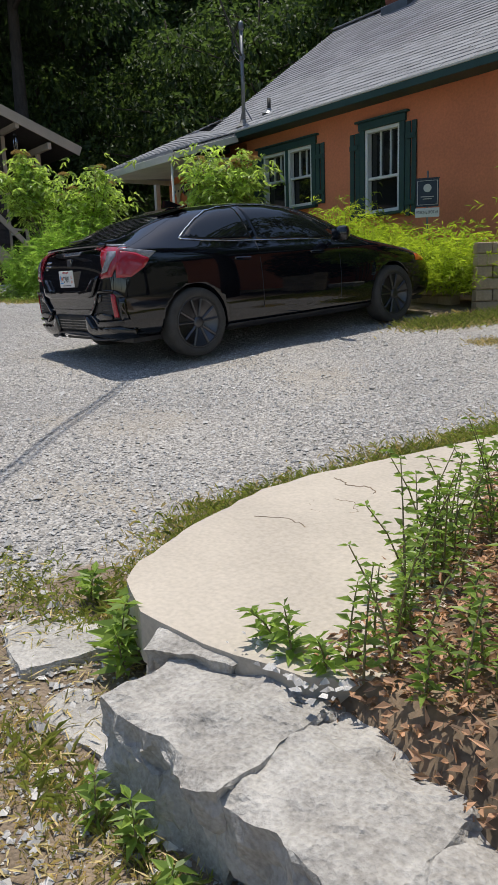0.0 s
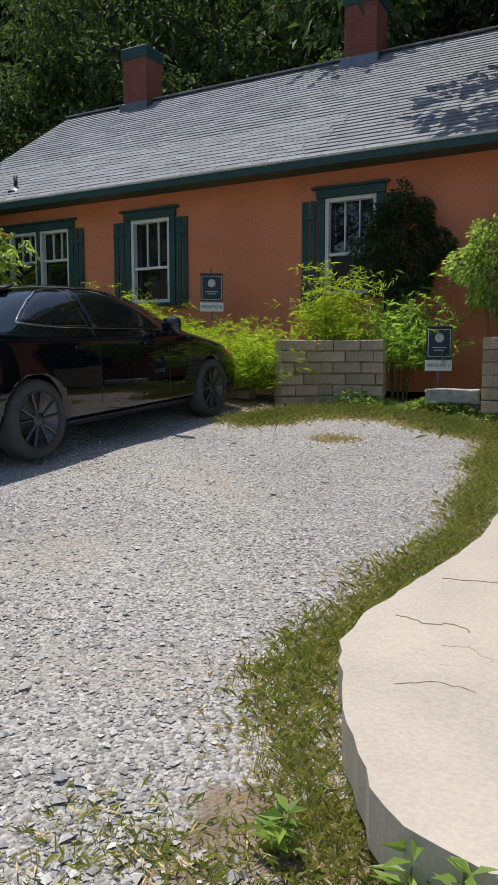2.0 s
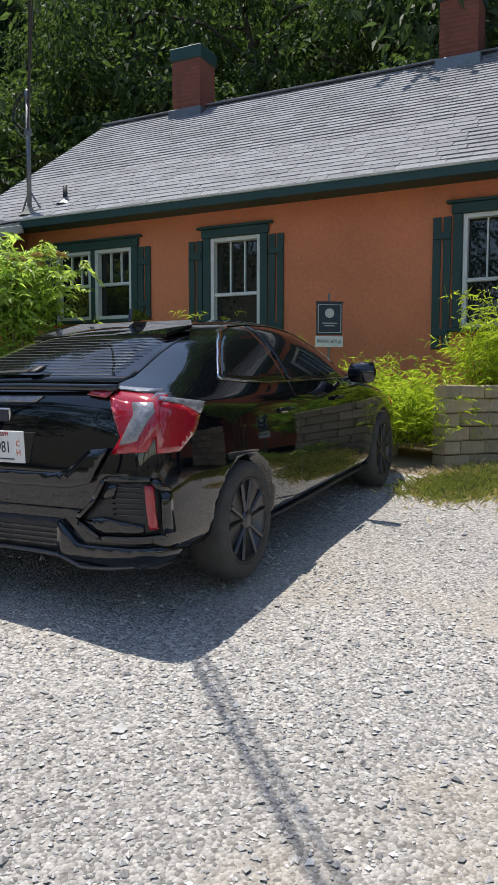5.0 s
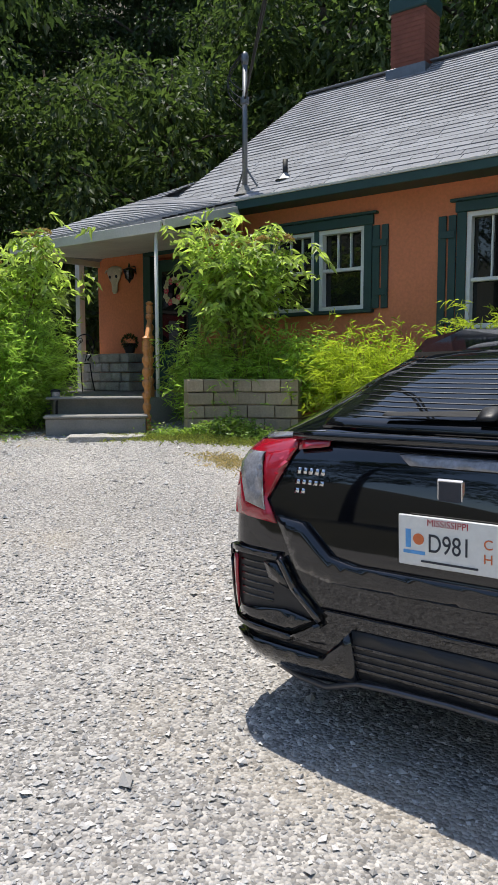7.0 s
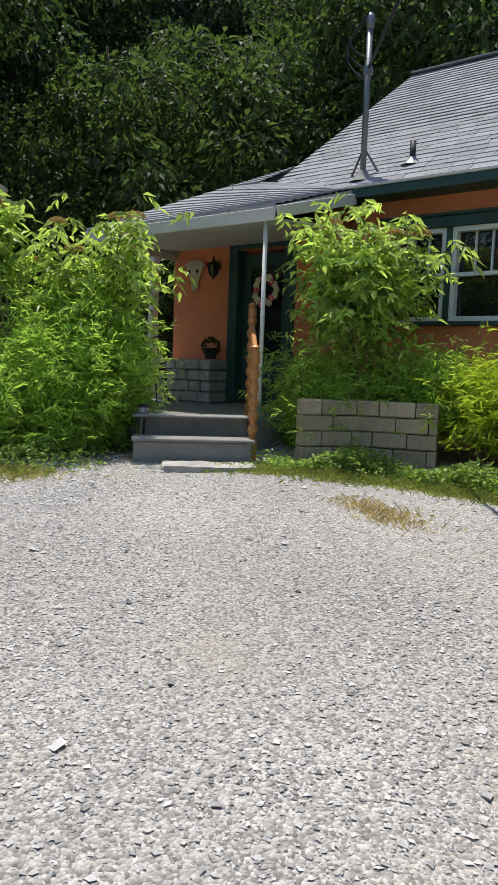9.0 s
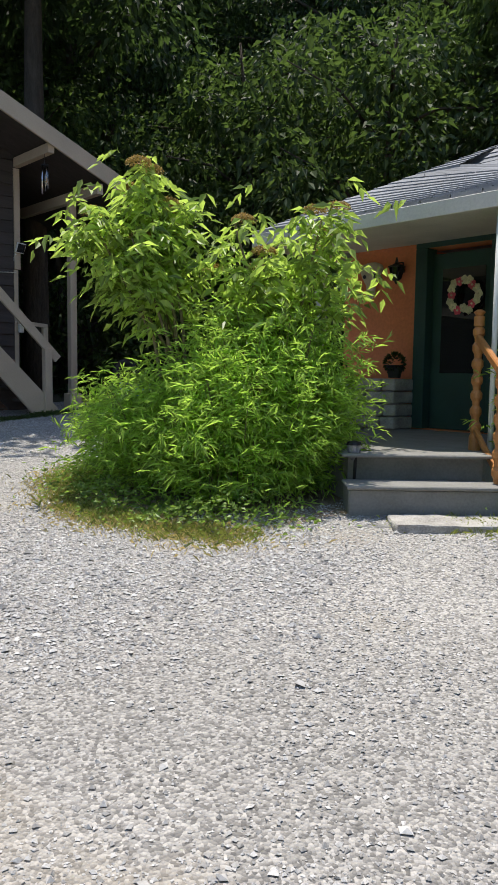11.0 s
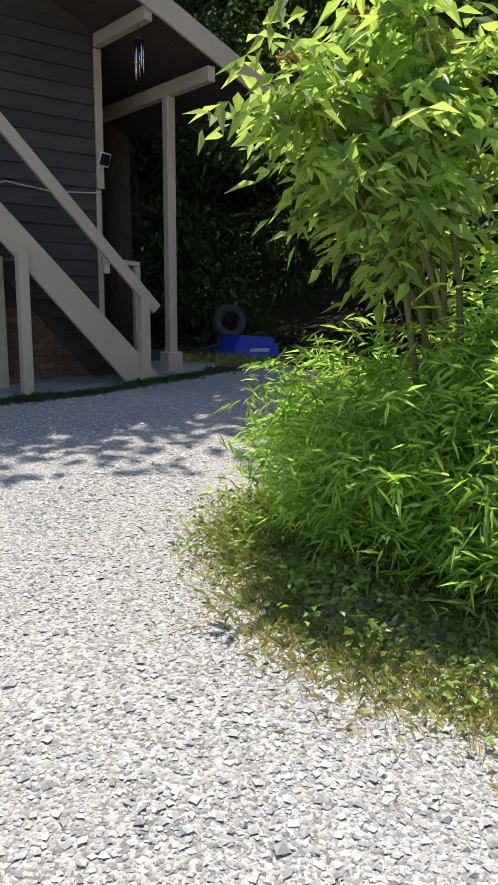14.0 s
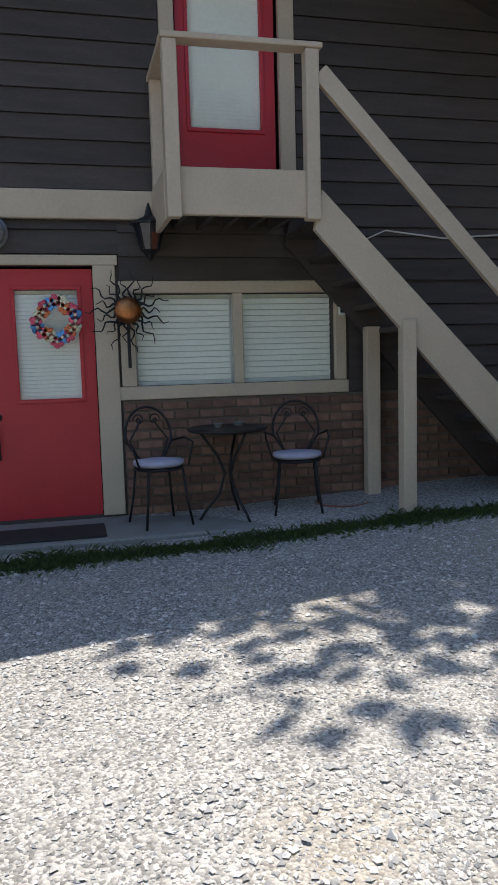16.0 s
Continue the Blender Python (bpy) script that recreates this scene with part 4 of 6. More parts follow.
        skin("side_lens", [(-0.76, 0.79), (-0.64, 0.785), (-0.50, 0.86), (-0.44, 0.93), (-0.56, 0.985), (-0.74, 1.02)], "x", M_LAMPRED, 0.010, lamp, side=s)
        skin("clear_rim", [(-0.44, 0.935), (-0.36, 0.985), (-0.70, 1.034), (-0.72, 1.02), (-0.56, 0.988)], "x", M_LAMPCLEAR, 0.010, lamp, side=s)
        ring = [(0.445 * s, 0.48), (0.555 * s, 0.415), (0.825 * s, 0.43), (0.83 * s, 0.62), (0.80 * s, 0.672), (0.60 * s, 0.67), (0.545 * s, 0.575)]
        vent = skin("bumper_vent", ring[::s], "y", M_PLASTIC, 0.004, label="black bumper vent grille")
        for (xa, za), (xb, zb) in zip(ring, ring[1:] + ring[:1]):
            nx_, nz_ = (zb - za) * s, -(xb - xa) * s
            q = 0.018 / math.hypot(nx_, nz_)
            skin("vent_edge", [(xa, za), (xb, zb), (xb + nx_ * q, zb + nz_ * q), (xa + nx_ * q, za + nz_ * q)][::s], "y", M_PAINT, 0.026, vent, depth=0.024)
        skin("reflector", [(0.79 * s, 0.455), (0.815 * s, 0.455), (0.81 * s, 0.652), (0.782 * s, 0.655)][::s], "y", M_LAMPRED, 0.018, vent, label="red upright reflector")
        skin("vent_blade", [(0.47 * s, 0.482), (0.56 * s, 0.428), (0.77 * s, 0.44), (0.77 * s, 0.475), (0.58 * s, 0.50)][::s], "y", M_PAINT, 0.020, vent, depth=0.018)
        skin("vent_blade", [(0.56 * s, 0.575), (0.605 * s, 0.655), (0.66 * s, 0.655), (0.64 * s, 0.60)][::s], "y", M_PAINT, 0.016, vent, depth=0.014)
        for z in (0.515, 0.54, 0.565, 0.59, 0.615, 0.64):
            skin("louvre", [(0.63 * s, z), (0.77 * s, z), (0.77 * s, z + 0.006), (0.63 * s, z + 0.006)][::s], "y", M_PAINT, 0.009, vent)
        skin("bumper_corner", [(0.33 * s, 0.47), (0.435 * s, 0.365), (0.80 * s, 0.375), (0.835 * s, 0.34), (0.79 * s, 0.285), (0.65 * s, 0.262), (0.44 * s, 0.262), (0.31 * s, 0.315)][::s], "y", M_PAINT, 0.03, depth=0.05, label="glossy black bumper corner")
        skin("front_marker", [(3.12, 0.66), (3.36, 0.65), (3.34, 0.71), (3.14, 0.74)], "x", M_AMBER, 0.006, side=s, label="amber front marker lamp")
        skin("headlamp", [(0.42 * s, 3.40), (0.74 * s, 3.02), (0.80 * s, 3.02), (0.74 * s, 3.34), (0.46 * s, 3.48)][::s], "z", M_LAMPCLEAR, 0.004)
        mir = part("mirror", lathe([(0.02, -0.11), (0.07, -0.09), (0.085, 0.0), (0.075, 0.08), (0.02, 0.1)], 14, m=pose(0.985 * s, 1.80, 1.02, 0, 90, 0) @ Matrix.Diagonal((0.95, 0.7, 1, 1))), M_PAINT, body, "black door mirror", True)
        part("mirror_arm", beam((0.84 * s, 1.82, 0.97), (0.95 * s, 1.81, 1.0), 0.05, 0.03, 0.006), M_PLASTIC, mir)
    skin("rear_glass", [(-0.54, 1.09), (0.54, 1.09), (0.57, 1.12), (0.50, 1.325), (-0.50, 1.325), (-0.57, 1.12)], "y", G_CAR, 0.004, label="sloping tinted rear window with heating lines")
    for k in range(13):
        z = 1.125 + k * 0.014
        skin("heating_line", [(-0.48, z), (0.48, z), (0.48, z + 0.002), (-0.48, z + 0.002)], "y", M_PLASTIC, 0.0055, cuts=4, depth=0.001)
    skin("windscreen", [(-0.60, 2.32), (0.60, 2.32), (0.53, 1.55), (-0.53, 1.55)], "z", G_CAR, 0.004, label="windscreen")
    part("spoiler", poly([(-0.46, -0.05, 1.305), (-0.2, -0.08, 1.31), (0.2, -0.08, 1.31), (0.46, -0.05, 1.305), (0.50, 0.16, 1.352), (0.40, 0.32, 1.385), (-0.40, 0.32, 1.385), (-0.50, 0.16, 1.352)], (0, 0, 0.018)), M_PAINT, body, "black roof spoiler")
    part("lip_spoiler", tube([(-0.60 + 0.1 * i, -0.715 - 0.03 * math.sin(math.pi * i / 12), 1.075 + 0.008 * math.sin(math.pi * i / 12)) for i in range(13)], 0.018, sides=8), M_PAINT, body, "rear lip spoiler", True)
    skin("brake_light", [(-0.2, 1.035), (0.2, 1.035), (0.16, 1.008), (-0.16, 1.008)], "y", M_LAMPCLEAR, 0.008)
    skin("bumper_ledge", [(-0.61, 0.81), (-0.51, 0.80), (-0.40, 0.705), (-0.31, 0.69), (0.31, 0.69), (0.40, 0.705), (0.51, 0.80), (0.61, 0.81), (0.52, 0.655), (0.40, 0.628), (-0.40, 0.628), (-0.52, 0.655)][::-1], "y", M_PAINT, 0.028, label="glossy black bumper ledge under the hatch", depth=0.026)
    skin("bumper_crease", [(-0.45, 0.512), (0.45, 0.512), (0.45, 0.526), (-0.45, 0.526)], "y", M_PAINT, 0.016, cuts=4)
    wip = skin("rear_wiper", [(-0.32, 1.112), (0.06, 1.12), (0.06, 1.135), (-0.32, 1.121)], "y", M_RUBBER, 0.03, label="black rear wiper", depth=0.025)
    skin("wiper_pivot", [(0.0, 1.105), (0.06, 1.105), (0.06, 1.14), (0.0, 1.135)], "y", M_PLASTIC, 0.04, wip, depth=0.035)
    part("roof_fin", poly([(-0.012, 0.28, 1.41), (-0.012, 0.52, 1.42), (-0.012, 0.38, 1.475), (-0.012, 0.30, 1.48)], (0.024, 0, 0)), M_PAINT, body, "shark fin aerial")
    skin("lower_diffuser", [(-0.31, 0.315), (0.31, 0.315), (0.42, 0.36), (0.33, 0.475), (-0.33, 0.475), (-0.42, 0.36)], "y", M_PLASTIC, 0.006, label="black ribbed lower bumper")
    for z in (0.345, 0.37, 0.395, 0.42):
        skin("rib", [(-0.36, z), (0.36, z), (0.36, z + 0.009), (-0.36, z + 0.009)], "y", M_PAINT, 0.012, cuts=4)
    lip = [(0.0, 0.312), (0.2, 0.308), (0.31, 0.30), (0.43, 0.252), (0.55, 0.25), (0.66, 0.256), (0.77, 0.28), (0.84, 0.345)]
    lip = [(-x, z) for x, z in lip[:0:-1]] + lip
    part("bumper_lip", tube([(x, -0.845 + 0.20 * (abs(x) / 0.84) ** 4, z) for x, z in lip], 0.012, sides=6), M_ALLOY, body, "dull silver bumper lip", True)
    part("underside", box(-0.7, 0.7, -0.6, 3.4, 0.2, 0.24), M_PLASTIC, body)

    plate = part("number_plate", box(-0.1525, 0.1525, -0.893, -0.886, 0.665, 0.818, 0.003), M_PLATE, body, "white state number plate", m=pose(-0.01, tree.ray_cast(Vector((0, -3, 0.74)), Vector((0, 1, 0)))[0].y + 0.872, 0.062))
    P = lambda x, z: pose(x, -0.8945, z, 90, 0, 0)
    lettering("number", "D981", 0.078, M_INK, plate, P(0.005, 0.737), width=0.115)
    lettering("state_name", "MISSISSIPPI", 0.028, M_LAMPRED, plate, P(0.0, 0.800), width=0.12)
    lettering("side_letters", "C", 0.04, M_ORANGE, plate, P(0.118, 0.757))
    lettering("side_letters", "H", 0.04, M_ORANGE, plate, P(0.118, 0.715))
    part("print_bar", box(-0.08, 0.09, -0.8955, -0.893, 0.680, 0.686), M_INK, plate)
    part("print_sun", lathe([(0.017, 0), (0.017, 0.002)], 16, m=pose(-0.088, -0.893, 0.748, 90, 0, 0)), M_ORANGE, plate)
    part("print_palm", box(-0.128, -0.112, -0.8955, -0.893, 0.72, 0.775), M_SKYBLUE, plate)
    part("print_bar", box(-0.135, -0.068, -0.8955, -0.893, 0.702, 0.712), M_SKYBLUE, plate)
    em = part("badge", box(-0.058, 0.058, -0.872, -0.858, 0.848, 0.948, 0.006), M_CHROME, body, "chrome badge plate", m=pose(-0.025, tree.ray_cast(Vector((0, -3, 0.96)), Vector((0, 1, 0)))[0].y + 0.862, 0.3) @ Matrix.Diagonal((0.72, 1, 0.72, 1)))
    part("badge_inset", box(-0.046, 0.046, -0.875, -0.8725, 0.858, 0.938), M_INK, em)
    for z, bars, h in ((0.955, 5, 0.02), (0.922, 5, 0.015), (0.892, 2, 0.017)):
        for k in range(bars):
            x = -0.56 + 0.023 * k
            skin("lettering_bar", [(x, z), (x + 0.017, z), (x + 0.017, z + h), (x, z + h)], "y", M_CHROME, 0.004, label="chrome lettering bar", cuts=1, depth=0.006)

    def wheel(x, y, s):
        w = part("wheel", lathe([(0.30, -0.105), (0.318, -0.085), (0.322, 0.0), (0.318, 0.085), (0.30, 0.105), (0.262, 0.112), (0.228, 0.10), (0.226, 0.0), (0.226, -0.1)], 40, m=pose(0, 0, 0, 0, 90 * s, 0)), M_TYRE, car, "dusty tyre on dark alloy wheel", True, pose(x, y, 0.32))
        part("rim", lathe([(0.232, 0.06), (0.236, 0.101), (0.226, 0.105), (0.214, 0.09), (0.21, 0.02), (0.05, 0.0)], 40, m=pose(0, 0, 0, 0, 90 * s, 0)), M_PLASTIC, w, smooth=True)
        part("rim_ring", lathe([(0.205, 0.085), (0.222, 0.098), (0.232, 0.107), (0.234, 0.09)], 40, m=pose(0, 0, 0, 0, 90 * s, 0)), M_ALLOY, w, smooth=True)
        part("brake_disc", lathe([(0.15, -0.02), (0.15, 0.0), (0.06, 0.005)], 30, m=pose(0.0, 0, 0, 0, 90 * s, 0)), M_METAL, w)
        for k in range(5):
            for off in (-11, 11):
                a = radians(72 * k + off + 20)
                b = radians(72 * k + off * 1.35 + 20)
                part("spoke", beam((0.088 * s, 0.045 * math.cos(a), 0.045 * math.sin(a)), (0.098 * s, 0.218 * math.cos(b), 0.218 * math.sin(b)), 0.02, 0.022, 0.004, up=(0.3, 1, 0.2)), M_ALLOY, w)
        part("hub_cap", lathe([(0.055, 0.07), (0.055, 0.098), (0.03, 0.105)], 20, m=pose(0, 0, 0, 0, 90 * s, 0)), M_ALLOY, w, smooth=True)

    for y in (0.0, 2.70):
        for s in (-1, 1):
            wheel(0.79 * s, y, s)


make_car()


# ---- trees and shrubs ----
def tree_meshes(seed, height, spread, leaves, leaf, material, low=0.25):
    """Trunk with limbs, and a ragged crown of leaf sprays gathered at the limb ends."""
    rng = np.random.default_rng(seed)
    bm = bmesh.new()
    lean = rng.normal(size=2) * 0.04 * height
    trunk = [Vector((lean[0] * u * u, lean[1] * u * u, height * u * 0.92)) for u in np.linspace(0, 1, 8)]
    tube(trunk, 0.018 * height, bm, 9, 0.15)
    ends = []
    nl = 20
    for k in range(nl):
        u = low + (0.95 - low) * k / nl
        p = Vector((lean[0] * u * u, lean[1] * u * u, height * u * 0.92))
        a = k * 2.4 + rng.uniform(-0.4, 0.4)
        reach = spread * (1.0 - 0.72 * (max(0, u - 0.35) / 0.65) ** 1.6) * rng.uniform(0.6, 1.1)
        tip = p + Vector((math.cos(a) * reach, math.sin(a) * reach, reach * rng.uniform(0.1, 0.5)))
        mid = (p + tip) / 2 + Vector((0, 0, reach * 0.12))
        tube([p, mid, tip], 0.0055 * height, bm, 6, 0.25)
        ends += [(tip, 1.0), (mid, 0.8), (p + (tip - p) * 0.75 + Vector(rng.normal(size=3)) * reach * 0.2, 0.9)]
    trunk_me = to_mesh("trunk", bm, M_BARK, True)
    wts = np.array([w for _, w in ends])
    pick = rng.choice(len(ends), leaves, p=wts / wts.sum())
    cen = np.array([e for e, _ in ends])[pick]
    d = sphere_dirs(leaves, rng)
    r = spread * 0.30 * rng.uniform(0.25, 1, (leaves, 1)) ** 0.6
    base = cen + d * r * np.array((1, 1, 0.62))
    base += np.array([0, 0, -1.0]) * (r * 0.25)
    axis = d * 0.7 + rng.normal(size=(leaves, 3)) * 0.5 + np.array((0, 0, -0.35))
    crown = leaf_mesh("crown", base, axis, leaf * rng.uniform(0.6, 1.3, leaves), leaf * 0.55 * rng.uniform(0.7, 1.2, leaves), material, rng, 0.2, 0.15)
    return trunk_me, crown


def forest():
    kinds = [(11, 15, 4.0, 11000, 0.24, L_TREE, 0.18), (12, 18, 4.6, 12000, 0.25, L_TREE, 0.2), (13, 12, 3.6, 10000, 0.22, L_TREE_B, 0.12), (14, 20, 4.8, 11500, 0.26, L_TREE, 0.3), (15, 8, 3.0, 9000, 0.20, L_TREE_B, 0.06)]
    protos = []
    for seed, h, sp, nl, lf, ml, low in kinds:
        t, c = tree_meshes(seed, h, sp, nl, lf, ml, low)
        protos.append((t, c))
    rng = random.Random(5)
    spots = []
    for row, (y, step, ks) in enumerate(((18.2, 4.2, (2, 4, 4)), (21.5, 4.4, (0, 2, 4)), (26, 5.0, (0, 1, 3)), (32, 6.0, (1, 3, 0)), (40, 7.0, (1, 3, 3)))):
        x = -46 + row
        while x < 16 + row * 2:
            spots.append((x + rng.uniform(-1.2, 1.2), y + rng.uniform(-1.3, 1.3), rng.choice(ks)))
            x += step * rng.uniform(0.8, 1.2)
    for row, x in enumerate((-31, -35, -40)):
        y = -8
        while y < 16:
            spots.append((x + rng.uniform(-1, 1), y + rng.uniform(-1, 1), rng.choice((0, 1, 2, 3))))
            y += 4.6
    spots += [(-25.2, 10.6, 4), (-27.5, 12.5, 0), (-22.5, 14.2, 4), (-19.5, 15.0, 4), (-29.0, 9.5, 2)]
    # Unseen rows added round the open sides; the car paint mirrors them.
    spots += [(x, -22 + rng.uniform(-2, 2), rng.choice((0, 1, 3))) for x in range(-30, 20, 10)]
    spots += [(20 + rng.uniform(-2, 2), y, rng.choice((0, 1, 3))) for y in range(-12, 24, 9)]
    for x, y, k in spots:
        s = rng.uniform(0.85, 1.15)
        t = thing("tree", pose(x, y, gz(x, y) - 0.2, 0, 0, rng.uniform(0, 360)) @ Matrix.Scale(s, 4), "tall leafy broadleaf tree on the wooded hillside", "tree", "hillside trees")
        part("trunk", protos[k][0], None, t)
        part("crown", protos[k][1], None, t)


forest()


def high_tree(x, y, h, sp, low, seed, leaves, label):
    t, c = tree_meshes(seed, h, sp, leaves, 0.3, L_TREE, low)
    o = thing("tree", pose(x, y, gz(x, y) - 0.2), label, "tree")
    part("trunk", t, None, o)
    part("crown", c, None, o)


high_tree(-22.8, 8.7, 15.5, 5.2, 0.54, 31, 11000, "tall tree shading the cabin yard")
high_tree(-1.0, 8.0, 13, 3.5, 0.58, 35, 11000, "tall leafy tree shading the house end")
high_tree(-25.5, 4.0, 15, 3.6, 0.6, 32, 9000, "tall tree standing behind the cabin")
high_tree(-6.0, 18.0, 13.5, 4.6, 0.3, 33, 12000, "bright leafy tree behind the house ridge")
high_tree(-1.5, 17.5, 12.0, 4.0, 0.3, 34, 10000, "bright leafy tree behind the house ridge")


def bamboo(x, y, rx, ry, h, canes, per, material, label, seed, leaf=0.095, z0=None, lean=0.35):
    """A clump of arching canes with long narrow leaves in sprays."""
    rng = np.random.default_rng(seed)
    g = gz(x, y) if z0 is None else z0
    o = thing("bamboo_clump", pose(x, y, g), label, "bamboo", "bamboo clumps")
    bm = bmesh.new()
    bases, axes = [], []
    for k in range(canes):
        a, q = rng.uniform(0, 6.28), math.sqrt(rng.uniform(0, 1))
        p0 = np.array((rx * q * math.cos(a) * 0.8, ry * q * math.sin(a) * 0.8, 0))
        hh = h * rng.uniform(0.45, 1.0) * (1 - 0.25 * q * q)
        out = np.array((math.cos(a) * rx, math.sin(a) * ry, 0)) * lean * rng.uniform(0.5, 1.2)
        f = lambda u: p0 + out * u * u + np.array((0, 0, hh * (u - 0.12 * u ** 3)))
        if k % 2 == 0:
            tube([f(u) for u in (0, 0.4, 0.75, 1)], 0.008, bm, 4, 0.3)
        for _ in range(per // 4):
            u = rng.uniform(0.12, 1.02)
            tip = f(u) + rng.normal(size=3) * np.array((0.16, 0.16, 0.1))
            main = rng.normal(size=3) * np.array((1, 1, 0.35)) + out * 0.8
            main /= np.linalg.norm(main)
            for j in range(6):
                bases.append(tip + main * 0.03 * j)
                axes.append(main + rng.normal(size=3) * 0.55 + np.array((0, 0, 0.02)))
    tagged(part("cane_stand", bm, M_STEM, o), kind="stuff")
    b, a = np.array(bases), np.array(axes)
    keep = b[:, 2] > 0.02
    b, a = b[keep], a[keep]
    n = len(b)
    part("leaves", leaf_mesh("leaves", b, a, leaf * rng.uniform(0.7, 1.35, n), leaf * 0.145 * rng.uniform(0.8, 1.3, n), material, rng, 0.15, 0.18), None, o)


def elder(x, y, z0, h, spread, sprays, label, seed, heads=8, lean=(0, 0), low=0.3):
    """A shrub with drooping compound leaves and flat fading flower heads."""
    rng = np.random.default_rng(seed)
    o = thing("elder_shrub", pose(x, y, z0), label, "shrub", "elder shrubs")
    tips = []
    for k in range(7):
        a = k * 0.9 + rng.uniform(-0.3, 0.3)
        top = np.array((lean[0], lean[1], 0)) + np.array((math.cos(a) * spread * rng.uniform(0.35, 0.85), math.sin(a) * spread * rng.uniform(0.35, 0.85), h * rng.uniform(0.75, 1.0)))
        base = np.array((rng.uniform(-0.1, 0.1), rng.uniform(-0.1, 0.1), 0))
        mid = base * 0.5 + top * np.array((0.3, 0.3, 0.55))
        part("stem", tube([base, mid, top], 0.022, sides=6, taper=0.35), M_STEM, o, smooth=True)
        tips += [(mid, top)] * 1
    bases, axes = [], []
    for _ in range(sprays):
        m_, t_ = tips[rng.integers(len(tips))]
        u = rng.uniform(low, 1.03)
        p = m_ + (t_ - m_) * u + rng.normal(size=3) * np.array((0.27, 0.27, 0.2)) * spread
        d = rng.normal(size=3) * np.array((1, 1, 0.2))
        d /= np.linalg.norm(d)
        sd = np.cross(d, (0, 0, 1.0))
        for j in range(4):
            q = p + d * 0.055 * j - np.array((0, 0, 0.012 * j * j))
            for s in ((1, -1) if j < 3 else (0,)):
                bases.append(q)
                axes.append(d * (0.6 if s else 1.0) + sd * s + np.array((0, 0, -0.45)) + rng.normal(size=3) * 0.3)
    b, a = np.array(bases), np.array(axes)
    n = len(b)
    part("leaves", leaf_mesh("leaves", b, a, 0.13 * rng.uniform(0.7, 1.25, n), 0.05 * rng.uniform(0.8, 1.2, n), L_ELDER, rng, 0.2, 0.15), None, o)
    for k in range(heads):
        m_, t_ = tips[k % len(tips)]
        c = t_ + rng.normal(size=3) * np.array((0.12, 0.12, 0.04)) * spread + np.array((0, 0, 0.05))
        m2 = 700
        ang, rr = rng.uniform(0, 6.28, m2), 0.105 * np.sqrt(rng.uniform(0, 1, m2))
        bb = c + np.stack([rr * np.cos(ang), rr * np.sin(ang), 0.03 - rr * rr * 4 + rng.uniform(-0.03, 0.0, m2)], 1)
        part("flower_head", leaf_mesh("flower_head", bb, sphere_dirs(m2, rng), 0.016, 0.012, L_FLOWER, rng), None, o, "faded brown flower head")


# the island between steps and cabin
bamboo(-14.6, 5.95, 0.85, 0.75, 1.25, 190, 110, L_BAMBOO, "green bamboo clump on the island bed", 41)
bamboo(-14.05, 6.3, 0.62, 0.62, 1.85, 230, 130, L_BAMBOO, "tall green bamboo clump beside the steps", 42)
bamboo(-13.95, 5.9, 0.62, 0.55, 1.25, 160, 90, L_BAMBOO, "green bamboo clump on the island bed", 43)
elder(-14.5, 5.85, gz(-14.5, 5.85), 2.62, 0.52, 440, "leaning elder shrub with faded flower heads", 44, 11, (-0.42, -0.30), 0.42)
elder(-14.05, 6.5, gz(-14.05, 6.5), 2.35, 0.75, 330, "elder shrub with flower heads above bamboo", 45, 8)
# planter beside the steps
elder(-11.75, 8.15, 1.75, 2.0, 0.75, 620, "elder shrub with reddish flower heads in planter", 46, 10, low=-0.1)
bamboo(-12.0, 7.95, 0.4, 0.35, 1.5, 90, 90, L_BAMBOO, "green bamboo clump beside the porch rail", 47, z0=1.4)
bamboo(-11.3, 8.5, 0.6, 0.35, 1.2, 90, 80, L_BAMBOO, "green bamboo clump in block planter", 48, z0=1.6)
# lime bamboo along the wall
for k, (x, y, h) in enumerate(((-10.2, 8.45, 1.15), (-9.5, 8.4, 1.0), (-8.8, 8.45, 1.35), (-8.1, 8.35, 0.95), (-7.5, 8.2, 0.6), (-6.7, 8.05, 0.75), (-6.2, 8.0, 0.7))):
    bamboo(x, y, 0.5, 0.4, h + 0.1, 80, 80, L_LIME, "lime green bamboo along the house wall", 50 + k, z0=gz(x, y) + 0.15)
bamboo(-5.4, 8.42, 0.3, 0.2, 1.4, 26, 90, L_LIME, "lime green bamboo standing in block planter", 60, z0=1.7)
bamboo(-4.55, 8.75, 0.42, 0.25, 1.3, 32, 90, L_BAMBOO, "bright bamboo in front of stucco wall", 61, z0=1.5, lean=0.6)


